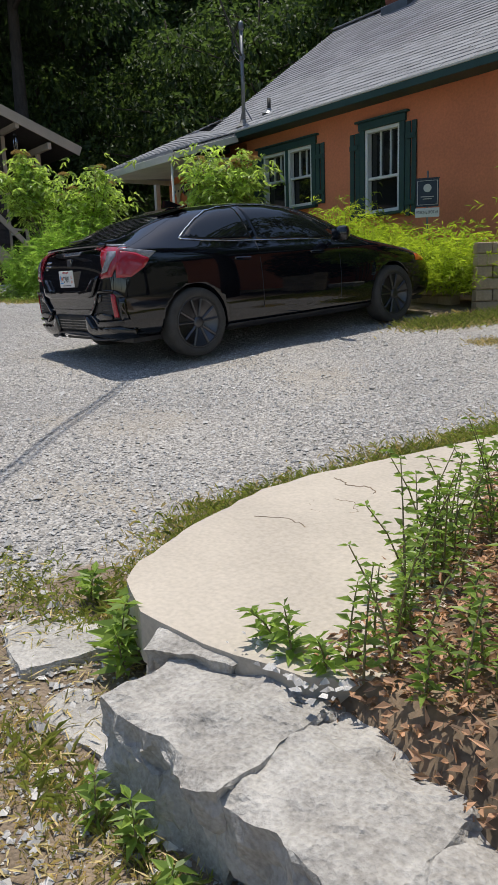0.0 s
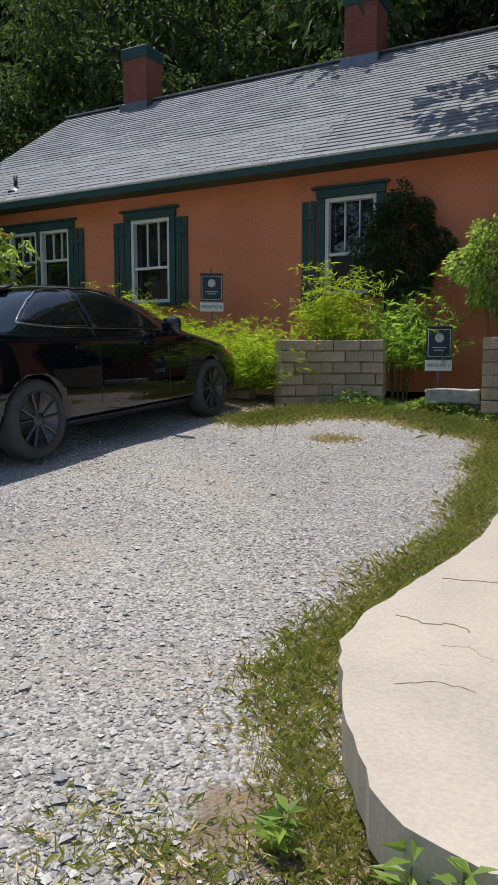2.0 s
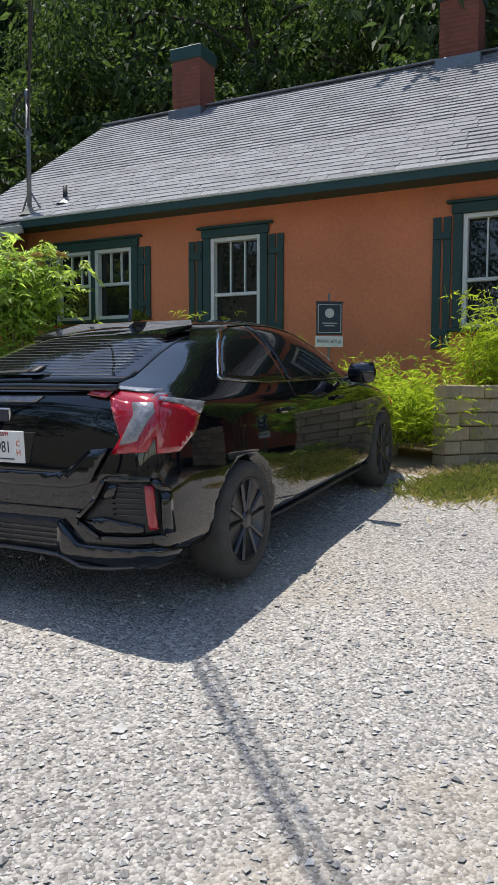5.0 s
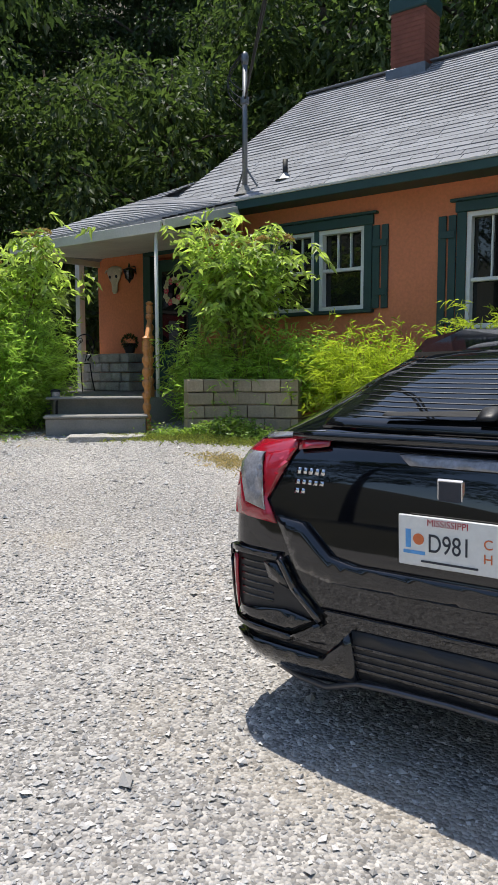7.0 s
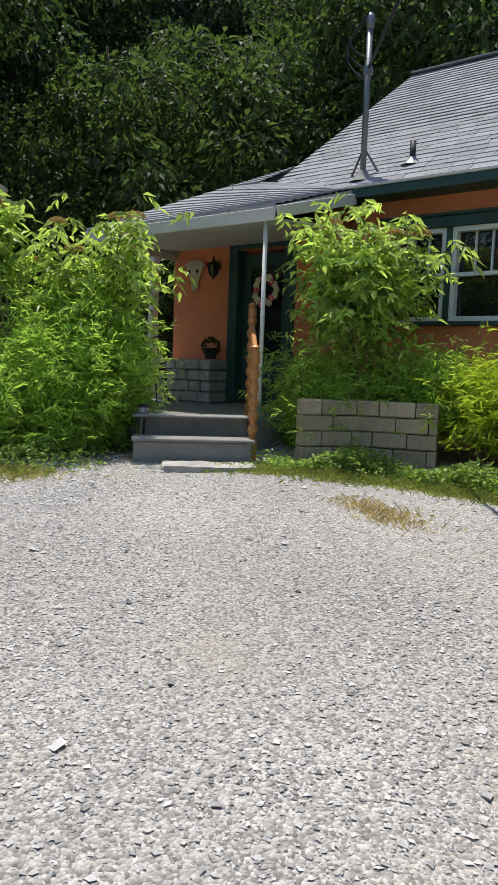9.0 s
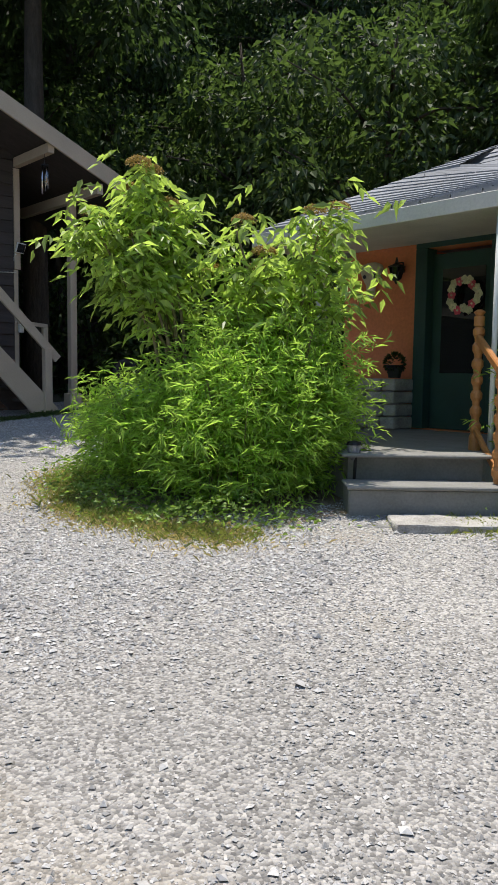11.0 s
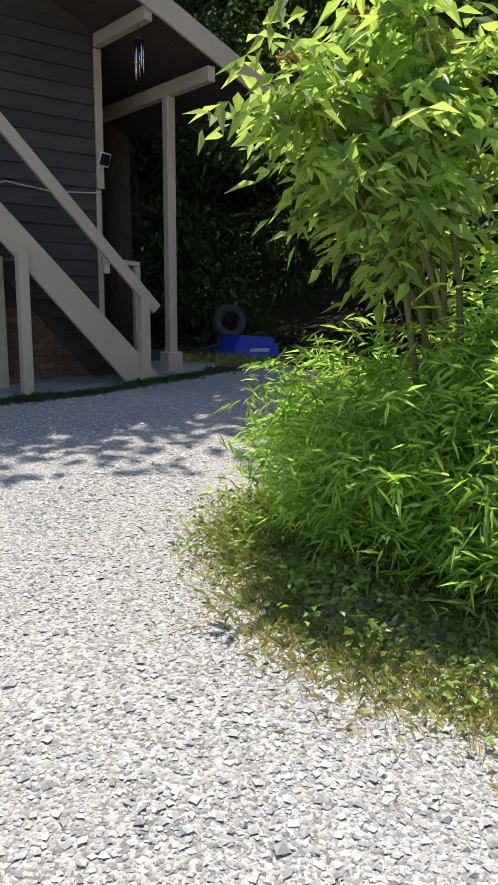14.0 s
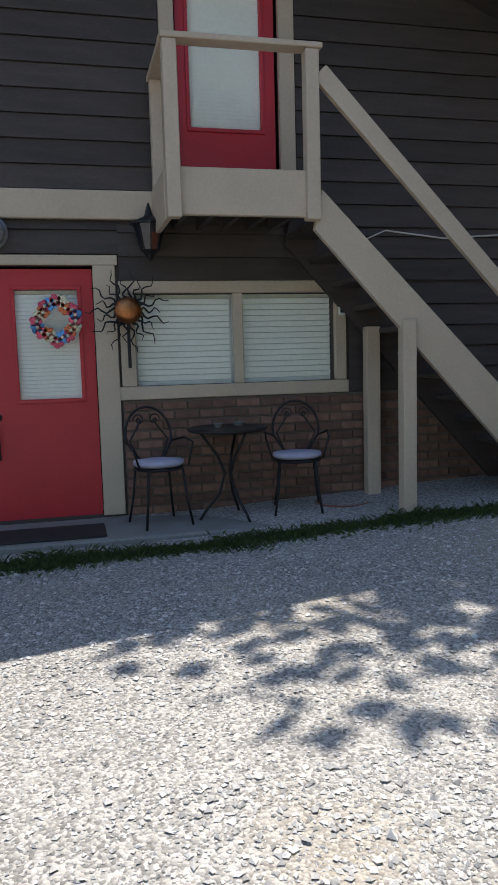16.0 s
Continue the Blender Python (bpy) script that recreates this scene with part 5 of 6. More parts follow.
def vine(x, y, z, rx, ry, rz, n, leaf, material, label, seed):
    """A rounded mass of small leaves on tangled stems."""
    rng = np.random.default_rng(seed)
    o = thing("vine_mound", pose(x, y, gz(x, y)), label, "vine", "vines by the wall")
    z -= gz(x, y)
    d = sphere_dirs(n, rng)
    lump = 1 + 0.25 * np.sin(d[:, 0] * 7 + seed) * np.cos(d[:, 2] * 6)
    b = d * np.array((rx, ry, rz)) * (rng.uniform(0.3, 1, n) ** 0.5 * lump)[:, None] + np.array((0, 0, z))
    b[:, 1] = np.minimum(b[:, 1], HY - 0.06 - y)
    bm = bmesh.new()
    for k in range(9):
        a = k * 0.7
        tube([(0.1 * math.cos(a), 0.1 * math.sin(a), 0), (rx * 0.3 * math.cos(a), ry * 0.3 * math.sin(a), z * 0.6), (rx * 0.6 * math.cos(a), ry * 0.6 * math.sin(a), z + rz * 0.4)], 0.012, bm, 4, 0.4)
    tagged(part("stem_cluster", bm, M_STEM, o), kind="stuff")
    part("leaves", leaf_mesh("leaves", b, d + rng.normal(size=(n, 3)) * 0.5 + np.array((0, 0, -0.5)), leaf * rng.uniform(0.6, 1.3, n), leaf * 0.5, material, rng, 0.2, 0.2), None, o)


vine(-3.35, 8.75, 2.75, 0.62, 0.5, 0.62, 6500, 0.06, L_ELDER, "rounded bright green vine mound by the wall", 70)
vine(-4.75, 9.2, 3.1, 0.6, 0.22, 0.75, 5000, 0.07, L_VINE, "dark vine climbing the stucco wall", 71)
vine(-2.0, 9.0, 2.6, 0.9, 0.35, 1.2, 5000, 0.08, L_VINE, "dark vine at the house end", 72)


# ---- concrete slab, rock edging and weed bed by the start ----
def slab_z(x, y):
    return 0.57 + 0.025 * max(0.0, y - 2)


def make_slab():
    out = [(-1.55, 0.95), (-1.85, 0.93), (-2.08, 1.0), (-2.2, 1.12), (-2.42, 1.47), (-2.64, 1.98), (-2.66, 2.3), (-2.62, 2.65), (-2.55, 3.2), (-2.5, 3.84), (-2.58, 5.1), (-2.7, 6.4), (-0.9, 6.4), (-0.7, 3.0), (-0.9, 1.5), (-1.25, 1.05)]
    bm = bmesh.new()
    rng = random.Random(8)
    pts = []
    for a, b in zip(out, out[1:] + out[:1]):
        n = max(1, int((Vector(a) - Vector(b)).length / 0.08))
        for i in range(n):
            pts.append((a[0] + (b[0] - a[0]) * i / n + rng.uniform(-0.008, 0.008), a[1] + (b[1] - a[1]) * i / n + rng.uniform(-0.008, 0.008)))
    poly([(x, y, slab_z(x, y) - 0.16) for x, y in pts], (0, 0, 0.16), bm)
    s = part("concrete_slab", bm, M_SLAB)
    tagged(s, "worn buff concrete slab with hairline cracks beside gravel", "slab")
    # shallow pits and cracks as thin dark seams in the surface
    for k, run in enumerate(([(-2.55, 2.35), (-2.40, 2.30), (-2.30, 2.35), (-2.22, 2.28)], [(-2.35, 1.72), (-2.22, 1.80), (-2.08, 1.78)], [(-2.35, 2.05), (-2.26, 1.93), (-2.14, 1.95), (-2.10, 2.06), (-2.2, 2.14), (-2.32, 2.1)], [(-2.5, 2.9), (-2.2, 2.95), (-1.9, 3.1)])):
        fine = []
        for a, b in zip(run, run[1:]):
            for i in range(6):
                u = i / 6
                fine.append((a[0] + (b[0] - a[0]) * u + rng.uniform(-0.012, 0.012), a[1] + (b[1] - a[1]) * u + rng.uniform(-0.012, 0.012)))
        part("crack", tube([(x, y, slab_z(x, y) - 0.0005) for x, y in fine], 0.0035, sides=4), M_DIRT, s)


make_slab()


def rock(x, y, z, sx, sy, sz, rz, seed, label, material=M_ROCK, group="rock edging", rough=0.17, name="rock"):
    """A rough-hewn block: a dense box pulled about by noise and chipped at its edges."""
    bm = bmesh.new()
    bmesh.ops.create_cube(bm, size=1)
    bmesh.ops.subdivide_edges(bm, edges=bm.edges[:], cuts=19, use_grid_fill=True)
    for v in bm.verts:
        c = v.co.copy()
        r = max(abs(c.x), abs(c.y), abs(c.z))
        ball = c.normalized() * 0.62
        e = sorted((abs(c.x), abs(c.y), abs(c.z)))[1]
        k = max(0, e - 0.36) * 1.4
        p = c.lerp(ball, min(0.55, k))
        q = Vector((p.x * sx, p.y * sy, p.z * sz))
        d = noise.noise_vector(q * 4.5 + Vector((seed * 7, 0, 0))) * rough * min(sx, sy, sz) + noise.noise_vector(q * 14 + Vector((seed, 3, 0))) * rough * 0.42 * min(sx, sy, sz) + noise.noise_vector(q * 42 + Vector((seed, 9, 4))) * rough * 0.2 * min(sx, sy, sz)
        if c.z > 0.45:
            d *= 0.45
        v.co = q + d
    o = part(name, bm, material, None, m=pose(x, y, z, 0, 0, rz))
    tagged(o, label, "rock", group)
    return o


rock(-1.38, 0.90, 0.27, 0.48, 0.42, 0.52, 10, 1, "pale hewn limestone block edging the bed")
rock(-0.98, 0.93, 0.24, 0.46, 0.44, 0.54, 4, 2, "pale hewn limestone block edging the bed")
rock(-0.52, 0.98, 0.22, 0.56, 0.46, 0.52, 6, 3, "pale hewn limestone block edging the bed")
rock(0.05, 1.02, 0.2, 0.60, 0.46, 0.5, 3, 4, "pale hewn limestone block edging the bed")
rock(-1.62, 1.02, 0.38, 0.30, 0.28, 0.36, 30, 5, "buff limestone block under the slab")
rock(-1.85, 0.80, 0.235, 0.62, 0.30, 0.16, 6, 6, "flat buff flagstone beside the rock edging", rough=0.2, name="flagstone")
rock(-2.30, 0.82, 0.30, 0.46, 0.32, 0.14, -8, 7, "flat buff flagstone beside the rock edging", rough=0.2, name="flagstone")
rock(-1.45, 0.42, 0.17, 0.42, 0.26, 0.10, 15, 8, "flat buff flagstone in the dirt", rough=0.2, name="flagstone")
rock(-1.05, 0.38, 0.13, 0.36, 0.26, 0.10, -10, 9, "flat buff flagstone in the dirt", rough=0.2, name="flagstone")
rock(-3.75, 8.05, 1.22, 0.6, 0.25, 0.16, 12, 10, "weathered stone slab by the sign post", group="stones by the wall")


rock(-12.24, 6.42, gz(-12.24, 6.42) - 0.02, 0.85, 0.4, 0.12, 47, 11, "flat pale stone at the foot of the steps", group="stones by the steps", rough=0.2, name="flagstone")


def bed_edge(y):
    return -1.28 - 0.36 * (y - 1.05) + 0.06 * np.sin(y * 6)


def bed_z(x, y):
    return 0.54 + 0.025 * np.maximum(0, y - 2) + 0.13 * np.clip((x - bed_edge(y)) / 0.8, 0, 1) + 0.02 * np.sin(x * 5) * np.cos(y * 4) - 1.6 * np.maximum(0, 1.14 - y)


def make_bed():
    n = 60
    xs, ys = np.linspace(0, 3.2, n), np.linspace(0.94, 4.2, n)
    S, Y = np.meshgrid(xs, ys, indexing="ij")
    X = bed_edge(Y) + S
    Z = bed_z(X, Y)
    idx = np.arange(n * n).reshape(n, n)
    f = np.stack([idx[:-1, :-1], idx[1:, :-1], idx[1:, 1:], idx[:-1, 1:]], -1).reshape(-1, 4)
    me = array_mesh("soil_bed", np.stack([X, Y, Z], -1), f.tolist(), M_DIRT)
    tagged(new("soil_bed", me), "dark soil bed behind the rock edging", "soil", kind="structure")


make_bed()


def stuff(name, me, label, category):
    return tagged(new(name, me), label, category, kind="stuff")


R = np.random.default_rng(77)
n = 12000
y = R.uniform(1.03, 3.2, n)
x = bed_edge(y) - 0.05 + 1.9 * R.uniform(0, 1, n) ** 1.3
b = np.column_stack([x, y, bed_z(x, y) + R.uniform(0.005, 0.05, n)])
stuff("leaf_litter", leaf_mesh("leaf_litter", b, R.normal(size=(n, 3)) * np.array((1, 1, 0.25)), 0.036 * R.uniform(0.5, 1.4, n), 0.016 * R.uniform(0.6, 1.3, n), L_DEAD, R, 0.3), "brown dead leaves lying on the bed", "leaf litter")
n = 1500
xy = np.stack([R.uniform(-3.0, -0.6, n), R.uniform(0.15, 1.0, n)], 1)
b = np.column_stack([xy, ground_z(xy[:, 0], xy[:, 1]) + R.uniform(0.005, 0.03, n)])
stuff("straw_litter", leaf_mesh("straw_litter", b, R.normal(size=(n, 3)) * np.array((1, 1, 0.2)), 0.05 * R.uniform(0.5, 1.6, n), 0.006, L_DRY, R), "dry straw and stems on bare dirt", "straw")


def weed(x, y, z, h, leaf, seed, tilt=0.25, label="leggy green weed growing from the bed", pairs=9, material=L_WEED, group="weeds"):
    """An upright weed: one stem with leaf whorls, larger below."""
    rng = np.random.default_rng(seed)
    o = thing("weed", pose(x, y, z), label, "weed", group)
    d = np.array((rng.normal() * tilt, rng.normal() * tilt, 1.0)) * h
    f = lambda u: d * u * np.array((u, u, 1))
    part("stem", tube([f(u) for u in (0, 0.35, 0.7, 1)], 0.004, sides=5, taper=0.4), M_STEM, o)
    bs, ax, ln = [], [], []
    for k in range(pairs):
        u = 0.18 + 0.82 * k / (pairs - 1)
        for j in range(4 if k == pairs - 1 else 3):
            a = k * 1.3 + j * 2.1 + rng.uniform(-0.3, 0.3)
            bs.append(f(u))
            ax.append((math.cos(a), math.sin(a), 0.35 + rng.uniform(-0.3, 0.2)))
            ln.append(leaf * (1.1 - 0.4 * u) * rng.uniform(0.7, 1.2))
    ln = np.array(ln)
    part("leaves", leaf_mesh("leaves", np.array(bs), np.array(ax), ln, ln * 0.36, material, rng, 0.15, 0.2), None, o)


for k in range(210):
    y = 1.10 + 1.9 * R.random()
    x = float(bed_edge(y)) + 0.05 + 1.5 * R.random() ** 1.4
    weed(x, y, float(bed_z(x, y)), R.uniform(0.10, 0.34) + 0.12 * (y > 1.5), R.uniform(0.035, 0.06), 200 + k)
for k, (x, y, h) in enumerate(((-1.45, 1.12, 0.12), (-1.36, 1.1, 0.15), (-1.25, 1.12, 0.12), (-1.5, 1.7, 0.3), (-1.6, 1.85, 0.34), (-1.55, 2.0, 0.42), (-1.65, 2.2, 0.38), (-1.75, 2.35, 0.36))):
    weed(x, y, 0.54, h, 0.075, 400 + k)
for k, (x, y, h, lf) in enumerate(((-2.0, 0.93, 0.24, 0.12), (-2.07, 0.97, 0.2, 0.12), (-1.93, 0.9, 0.16, 0.09), (-2.42, 1.02, 0.12, 0.1), (-1.45, 0.58, 0.12, 0.07), (-1.33, 0.62, 0.14, 0.07), (-1.15, 0.6, 0.1, 0.07))):
    weed(x, y, gz(x, y), h, lf, 430 + k, 0.12, "broad-leaved weed at the slab corner", 8)


def grass(name, path, width, count, h, material, label, seed, z=None):
    """Blades along a ragged strip."""
    rng = np.random.default_rng(seed)
    p = np.array(path, float)
    seg = np.linalg.norm(np.diff(p, axis=0), axis=1)
    cum = np.concatenate([[0], np.cumsum(seg)])
    u = rng.uniform(0, cum[-1], count)
    x, y = np.interp(u, cum, p[:, 0]), np.interp(u, cum, p[:, 1])
    clump = 0.55 + 0.45 * np.sin(u * 7 + seed) * np.sin(u * 2.3)
    x += rng.normal(size=count) * width * (0.35 + 0.4 * clump)
    y += rng.normal(size=count) * width * (0.35 + 0.4 * clump)
    b = np.column_stack([x, y, ground_z(x, y) - 0.005])
    ax = rng.normal(size=(count, 3)) * 0.55
    ax[:, 2] = 1
    stuff(name, leaf_mesh(name, b, ax, h * rng.uniform(0.4, 1.3, count) * (0.6 + 0.5 * clump), 0.0036 * rng.uniform(0.7, 1.6, count), material, rng, 0.2, 0.35), label, "grass")


EDGE = [(-2.15, 1.0), (-2.5, 1.35), (-2.78, 1.9), (-2.78, 2.4), (-2.72, 3.0), (-2.65, 3.8), (-2.75, 5.0), (-2.95, 6.3), (-3.1, 7.4)]
grass("grass_strip", EDGE, 0.16, 14000, 0.085, L_GRASS, "green grass strip edging the concrete slab", 1)
grass("grass_strip", EDGE, 0.22, 9000, 0.07, L_DRY, "dry grass among the green edging", 2)
grass("grass_patch", [(-2.9, 0.75), (-2.5, 0.95), (-2.2, 0.95)], 0.2, 800, 0.08, L_GRASS, "green grass tufts in the dirt", 3)
grass("grass_patch", [(-2.2, 0.42), (-1.7, 0.55), (-1.3, 0.62), (-1.0, 0.65)], 0.08, 750, 0.09, L_GRASS, "grass tufts along the rock edging", 4)
grass("grass_patch", [(-2.3, 0.3), (-1.8, 0.5), (-1.2, 0.5)], 0.16, 1600, 0.06, L_DRY, "dry grass on bare dirt", 5)
FRONT = [(-5.5, 6.4), (-5.3, 7.2), (-4.7, 7.7), (-3.9, 7.6), (-3.2, 7.0)]
grass("grass_strip", FRONT, 0.28, 12000, 0.15, L_GRASS, "green grass below the house wall", 6)
grass("grass_strip", FRONT, 0.36, 9000, 0.12, L_DRY, "dry grass below the house wall", 7)
grass("grass_patch", [(-4.5, 6.0), (-4.2, 6.2)], 0.16, 700, 0.07, L_DRY, "thin dry grass patch in the gravel", 8)
HOUSE_FRONT = [(-12.0, 6.55), (-11.4, 6.9), (-10.6, 7.2), (-9.8, 7.3), (-9.0, 7.3), (-8.2, 7.4)]
grass("grass_strip", HOUSE_FRONT, 0.22, 12000, 0.10, L_GRASS, "green weeds and grass below the planters", 9)
grass("grass_patch", [(-10.7, 6.4), (-10.1, 6.2)], 0.2, 1300, 0.07, L_DRY, "thin dry grass patch in the gravel", 10)
grass("grass_patch", [(-12.5, 6.2), (-12.1, 6.5)], 0.15, 900, 0.08, L_GRASS, "grass by the steps", 11)
ISLAND = [(-12.95, 5.1), (-13.5, 4.85), (-14.1, 4.75), (-14.6, 4.78), (-15.1, 5.0), (-15.5, 5.35), (-15.7, 5.85)]
grass("grass_strip", ISLAND, 0.19, 5000, 0.10, L_GRASS, "green grass round the island bed", 12)
grass("grass_strip", ISLAND, 0.30, 5000, 0.09, L_DRY, "dry grass round the island bed", 13)
grass("grass_strip", [(-19.68, 1.0), (-19.62, 4.5), (-19.66, 7.0), (-19.95, 8.7)], 0.14, 14000, 0.10, L_TREE_B, "short dark grass along the cabin slab", 14)
grass("grass_patch", [(-21.2, 8.9), (-20.2, 9.4)], 0.3, 1500, 0.2, L_GRASS, "weeds beside the cabin post", 15)


def cover(name, path, width, count, leaf, material, label, seed):
    """Low ground cover with small round leaves."""
    rng = np.random.default_rng(seed)
    p = np.array(path, float)
    u = rng.uniform(0, len(p) - 1, count)
    x = np.interp(u, np.arange(len(p)), p[:, 0]) + rng.normal(size=count) * width
    y = np.interp(u, np.arange(len(p)), p[:, 1]) + rng.normal(size=count) * width
    b = np.column_stack([x, y, ground_z(x, y) + rng.uniform(0.02, 0.2, count) * (0.6 + 0.4 * np.sin(x * 6))])
    stuff(name, leaf_mesh(name, b, rng.normal(size=(count, 3)) * np.array((1, 1, 0.4)), leaf * rng.uniform(0.6, 1.3, count), leaf * 0.6, material, rng), label, "ground cover")


cover("ground_cover", [(-11.9, 6.95), (-11.2, 7.35), (-10.4, 7.6), (-9.5, 7.5)], 0.14, 4500, 0.05, L_WEED, "low leafy ground cover below the planter", 21)
cover("ground_cover", [(-15.45, 5.6), (-15.1, 5.2), (-14.4, 5.05), (-13.6, 5.1), (-13.1, 5.6)], 0.2, 3000, 0.045, L_WEED, "low leafy ground cover under the bamboo", 22)
cover("ground_cover", [(-5.0, 8.0), (-4.2, 8.2), (-3.4, 8.0)], 0.14, 2500, 0.05, L_WEED, "low leafy ground cover by the sign", 23)
cover("undergrowth", [(-26, 11), (-22, 12.5), (-18, 13.5)], 0.9, 6000, 0.16, L_TREE, "shaded undergrowth beside the cabin", 24)


# ---- loose gravel ----
def gravel(count, lo, hi, box_, name, seed):
    rng = np.random.default_rng(seed)
    xy = np.stack([rng.uniform(box_[0], box_[1], count), rng.uniform(box_[2], box_[3], count)], 1)
    keep = (xy[:, 1] < 7.0 + 0.3 * np.sin(xy[:, 0])) & ~((xy[:, 0] > -2.75) & (xy[:, 1] > 0.95))
    keep &= ((xy[:, 0] + 14.3) / 1.1) ** 2 + ((xy[:, 1] - 6.2) / 1.1) ** 2 > 1
    patch = np.sin(xy[:, 0] * 1.9 + np.sin(xy[:, 1] * 1.3) * 2) * np.sin(xy[:, 1] * 1.7 + xy[:, 0] * 0.6)
    keep &= rng.uniform(0, 1, count) < 0.62 + 0.5 * patch
    xy = xy[keep]
    size = lo * (hi / lo) ** (rng.uniform(0, 1, len(xy)) ** 2.6)
    me = lumpy_stones(name, xy, size, M_STONE, rng)
    stuff(name, me, "loose crushed grey limestone gravel", "gravel")


gravel(190000, 0.0045, 0.017, (-9.5, -2.6, -1.2, 7.0), "gravel", 91)
gravel(190000, 0.0045, 0.015, (-17.5, -9.5, -0.5, 7.0), "gravel", 92)
gravel(50000, 0.006, 0.021, (-17.0, -12.0, 0.8, 5.6), "gravel", 96)
gravel(32000, 0.006, 0.02, (-19.8, -17.5, -0.5, 8.0), "gravel", 93)
gravel(6500, 0.006, 0.026, (-3.2, -0.6, 0.0, 1.0), "gravel", 94)
gravel(1300, 0.016, 0.036, (-17.0, -3.0, 0.0, 6.5), "gravel", 95)
xy = np.stack([R.uniform(-1.55, -1.15, 150), R.uniform(1.0, 1.2, 150)], 1)
stuff("pebbles", lumpy_stones("pebbles", xy, R.uniform(0.006, 0.02, 150), M_STONE, R, z=0.56), "small pebbles gathered behind the rocks", "pebbles")


# ---- porch things ----
def newel(x, y, z0, z1):
    rl = thing("stair_newel", pose(x, y, z0), "turned orange-varnished wooden newel post", "newel post", "porch newels")
    h = z1 - z0
    prof = [(0.05, 0), (0.05, 0.12)]
    k = 0.16
    while k < h - 0.16:
        prof += [(0.034, k), (0.05, k + 0.03), (0.05, k + 0.07), (0.03, k + 0.10)]
        k += 0.135
    prof += [(0.045, h - 0.14), (0.045, h - 0.06), (0.03, h - 0.05), (0.05, h - 0.02), (0.02, h)]
    part("turned_post", lathe(prof, 14), M_ORANGEWOOD, rl, smooth=False)


newel(-12.22, 7.02, 1.30, 2.46)
newel(-12.80, 7.66, 1.72, 2.93)
hr = thing("porch_handrail", None, "orange-varnished sloping porch handrail", "handrail")
part("rail", beam((-12.20, 7.0, 2.38), (-12.82, 7.68, 2.70), 0.05, 0.07, 0.01), M_ORANGEWOOD, hr)
part("rail", beam((-12.20, 7.0, 1.62), (-12.82, 7.68, 1.92), 0.04, 0.05, 0.008), M_ORANGEWOOD, hr)

sk = thing("skull_ornament", pose(-15.3, 9.36, 3.55), "bleached animal skull ornament on porch wall", "wall ornament")
bm = lathe([(0.03, -0.24), (0.055, -0.2), (0.06, -0.08), (0.11, 0.02), (0.14, 0.1), (0.12, 0.17), (0.05, 0.2)], 16)
bmesh.ops.scale(bm, vec=(1.25, 0.35, 1), verts=bm.verts)
part("skull", bm, M_BONE, sk, smooth=True)
for s in (-1, 1):
    part("horn_core", tube([(0.1 * s, 0, 0.13), (0.17 * s, -0.02, 0.14), (0.2 * s, -0.03, 0.1)], 0.025, taper=0.5), M_BONE, sk, smooth=True)
    # Socket hollows are not cut; black discs paint the shade inside them.
    part("eye_socket", lathe([(0.028, 0), (0.02, 0.01)], 10, m=pose(0.075 * s, -0.035, 0.03, 90, 0, 0)), M_INK, sk)


def lantern(m, h, label, name="wall_lantern", group=""):
    o = thing(name, m, label, "lantern", group)
    w = h * 0.28
    part("roof_cap", lathe([(w * 0.3, h * 0.62), (w * 1.25, h * 0.5), (w * 1.25, h * 0.46)][::-1], 8), M_IRON, o)
    part("finial", lathe([(0.006, h * 0.86), (w * 0.2, h * 0.72), (w * 0.3, h * 0.62)][::-1], 8), M_IRON, o)
    part("glass_cage", lathe([(w * 0.6, 0), (w, h * 0.46)], 8), G_SCREEN, o, "clear lantern glass")
    for k in range(8):
        a = 2 * math.pi * k / 8
        part("cage_bar", tube([(w * 0.62 * math.cos(a), w * 0.62 * math.sin(a), 0), (w * 1.03 * math.cos(a), w * 1.03 * math.sin(a), h * 0.46)], 0.006, sides=4), M_IRON, o)
    part("tail", lathe([(0.006, -h * 0.2), (w * 0.3, -h * 0.08), (w * 0.62, 0)], 8), M_IRON, o)
    part("wall_arm", tube([(0, 0, h * 0.62), (0, w * 1.5, h * 0.7), (0, w * 1.8, h * 0.3)], 0.01), M_IRON, o)
    return o


lantern(pose(-14.84, 9.25, 3.50), 0.3, "small black wall lantern beside the door")
lantern(pose(-20.6, 4.11, 3.72, 0, 0, 90), 0.42, "weathered black glass lantern under the landing")


def wreath(m, r, mats, count, label, seed, size=0.03):
    rng = random.Random(seed)
    o = thing("flower_wreath", m, label, "wreath")
    ring = [(r * math.cos(2 * math.pi * k / 24), 0, r * math.sin(2 * math.pi * k / 24)) for k in range(25)]
    part("ring", tube(ring, 0.012), M_STEM, o)
    for k in range(count):
        a = 2 * math.pi * k / count
        rr = r * rng.uniform(0.85, 1.15)
        bm = bmesh.new()
        for j in range(5):
            t = 2 * math.pi * j / 5
            lathe([(0.002, 0), (size * 0.45, 0.003), (size * 0.3, 0.01)], 6, bm, pose(size * 0.5 * math.cos(t), -0.02, size * 0.5 * math.sin(t), 90, 0, 0))
        fl = part("flower", bm, mats[k % len(mats)], o, m=pose(rr * math.cos(a), 0, rr * math.sin(a), 0, rng.uniform(0, 360), 0))
        part("flower_centre", lathe([(size * 0.22, 0), (size * 0.15, 0.012)], 8, m=pose(0, -0.028, 0, 90, 0, 0)), M_PALEPETAL, fl)


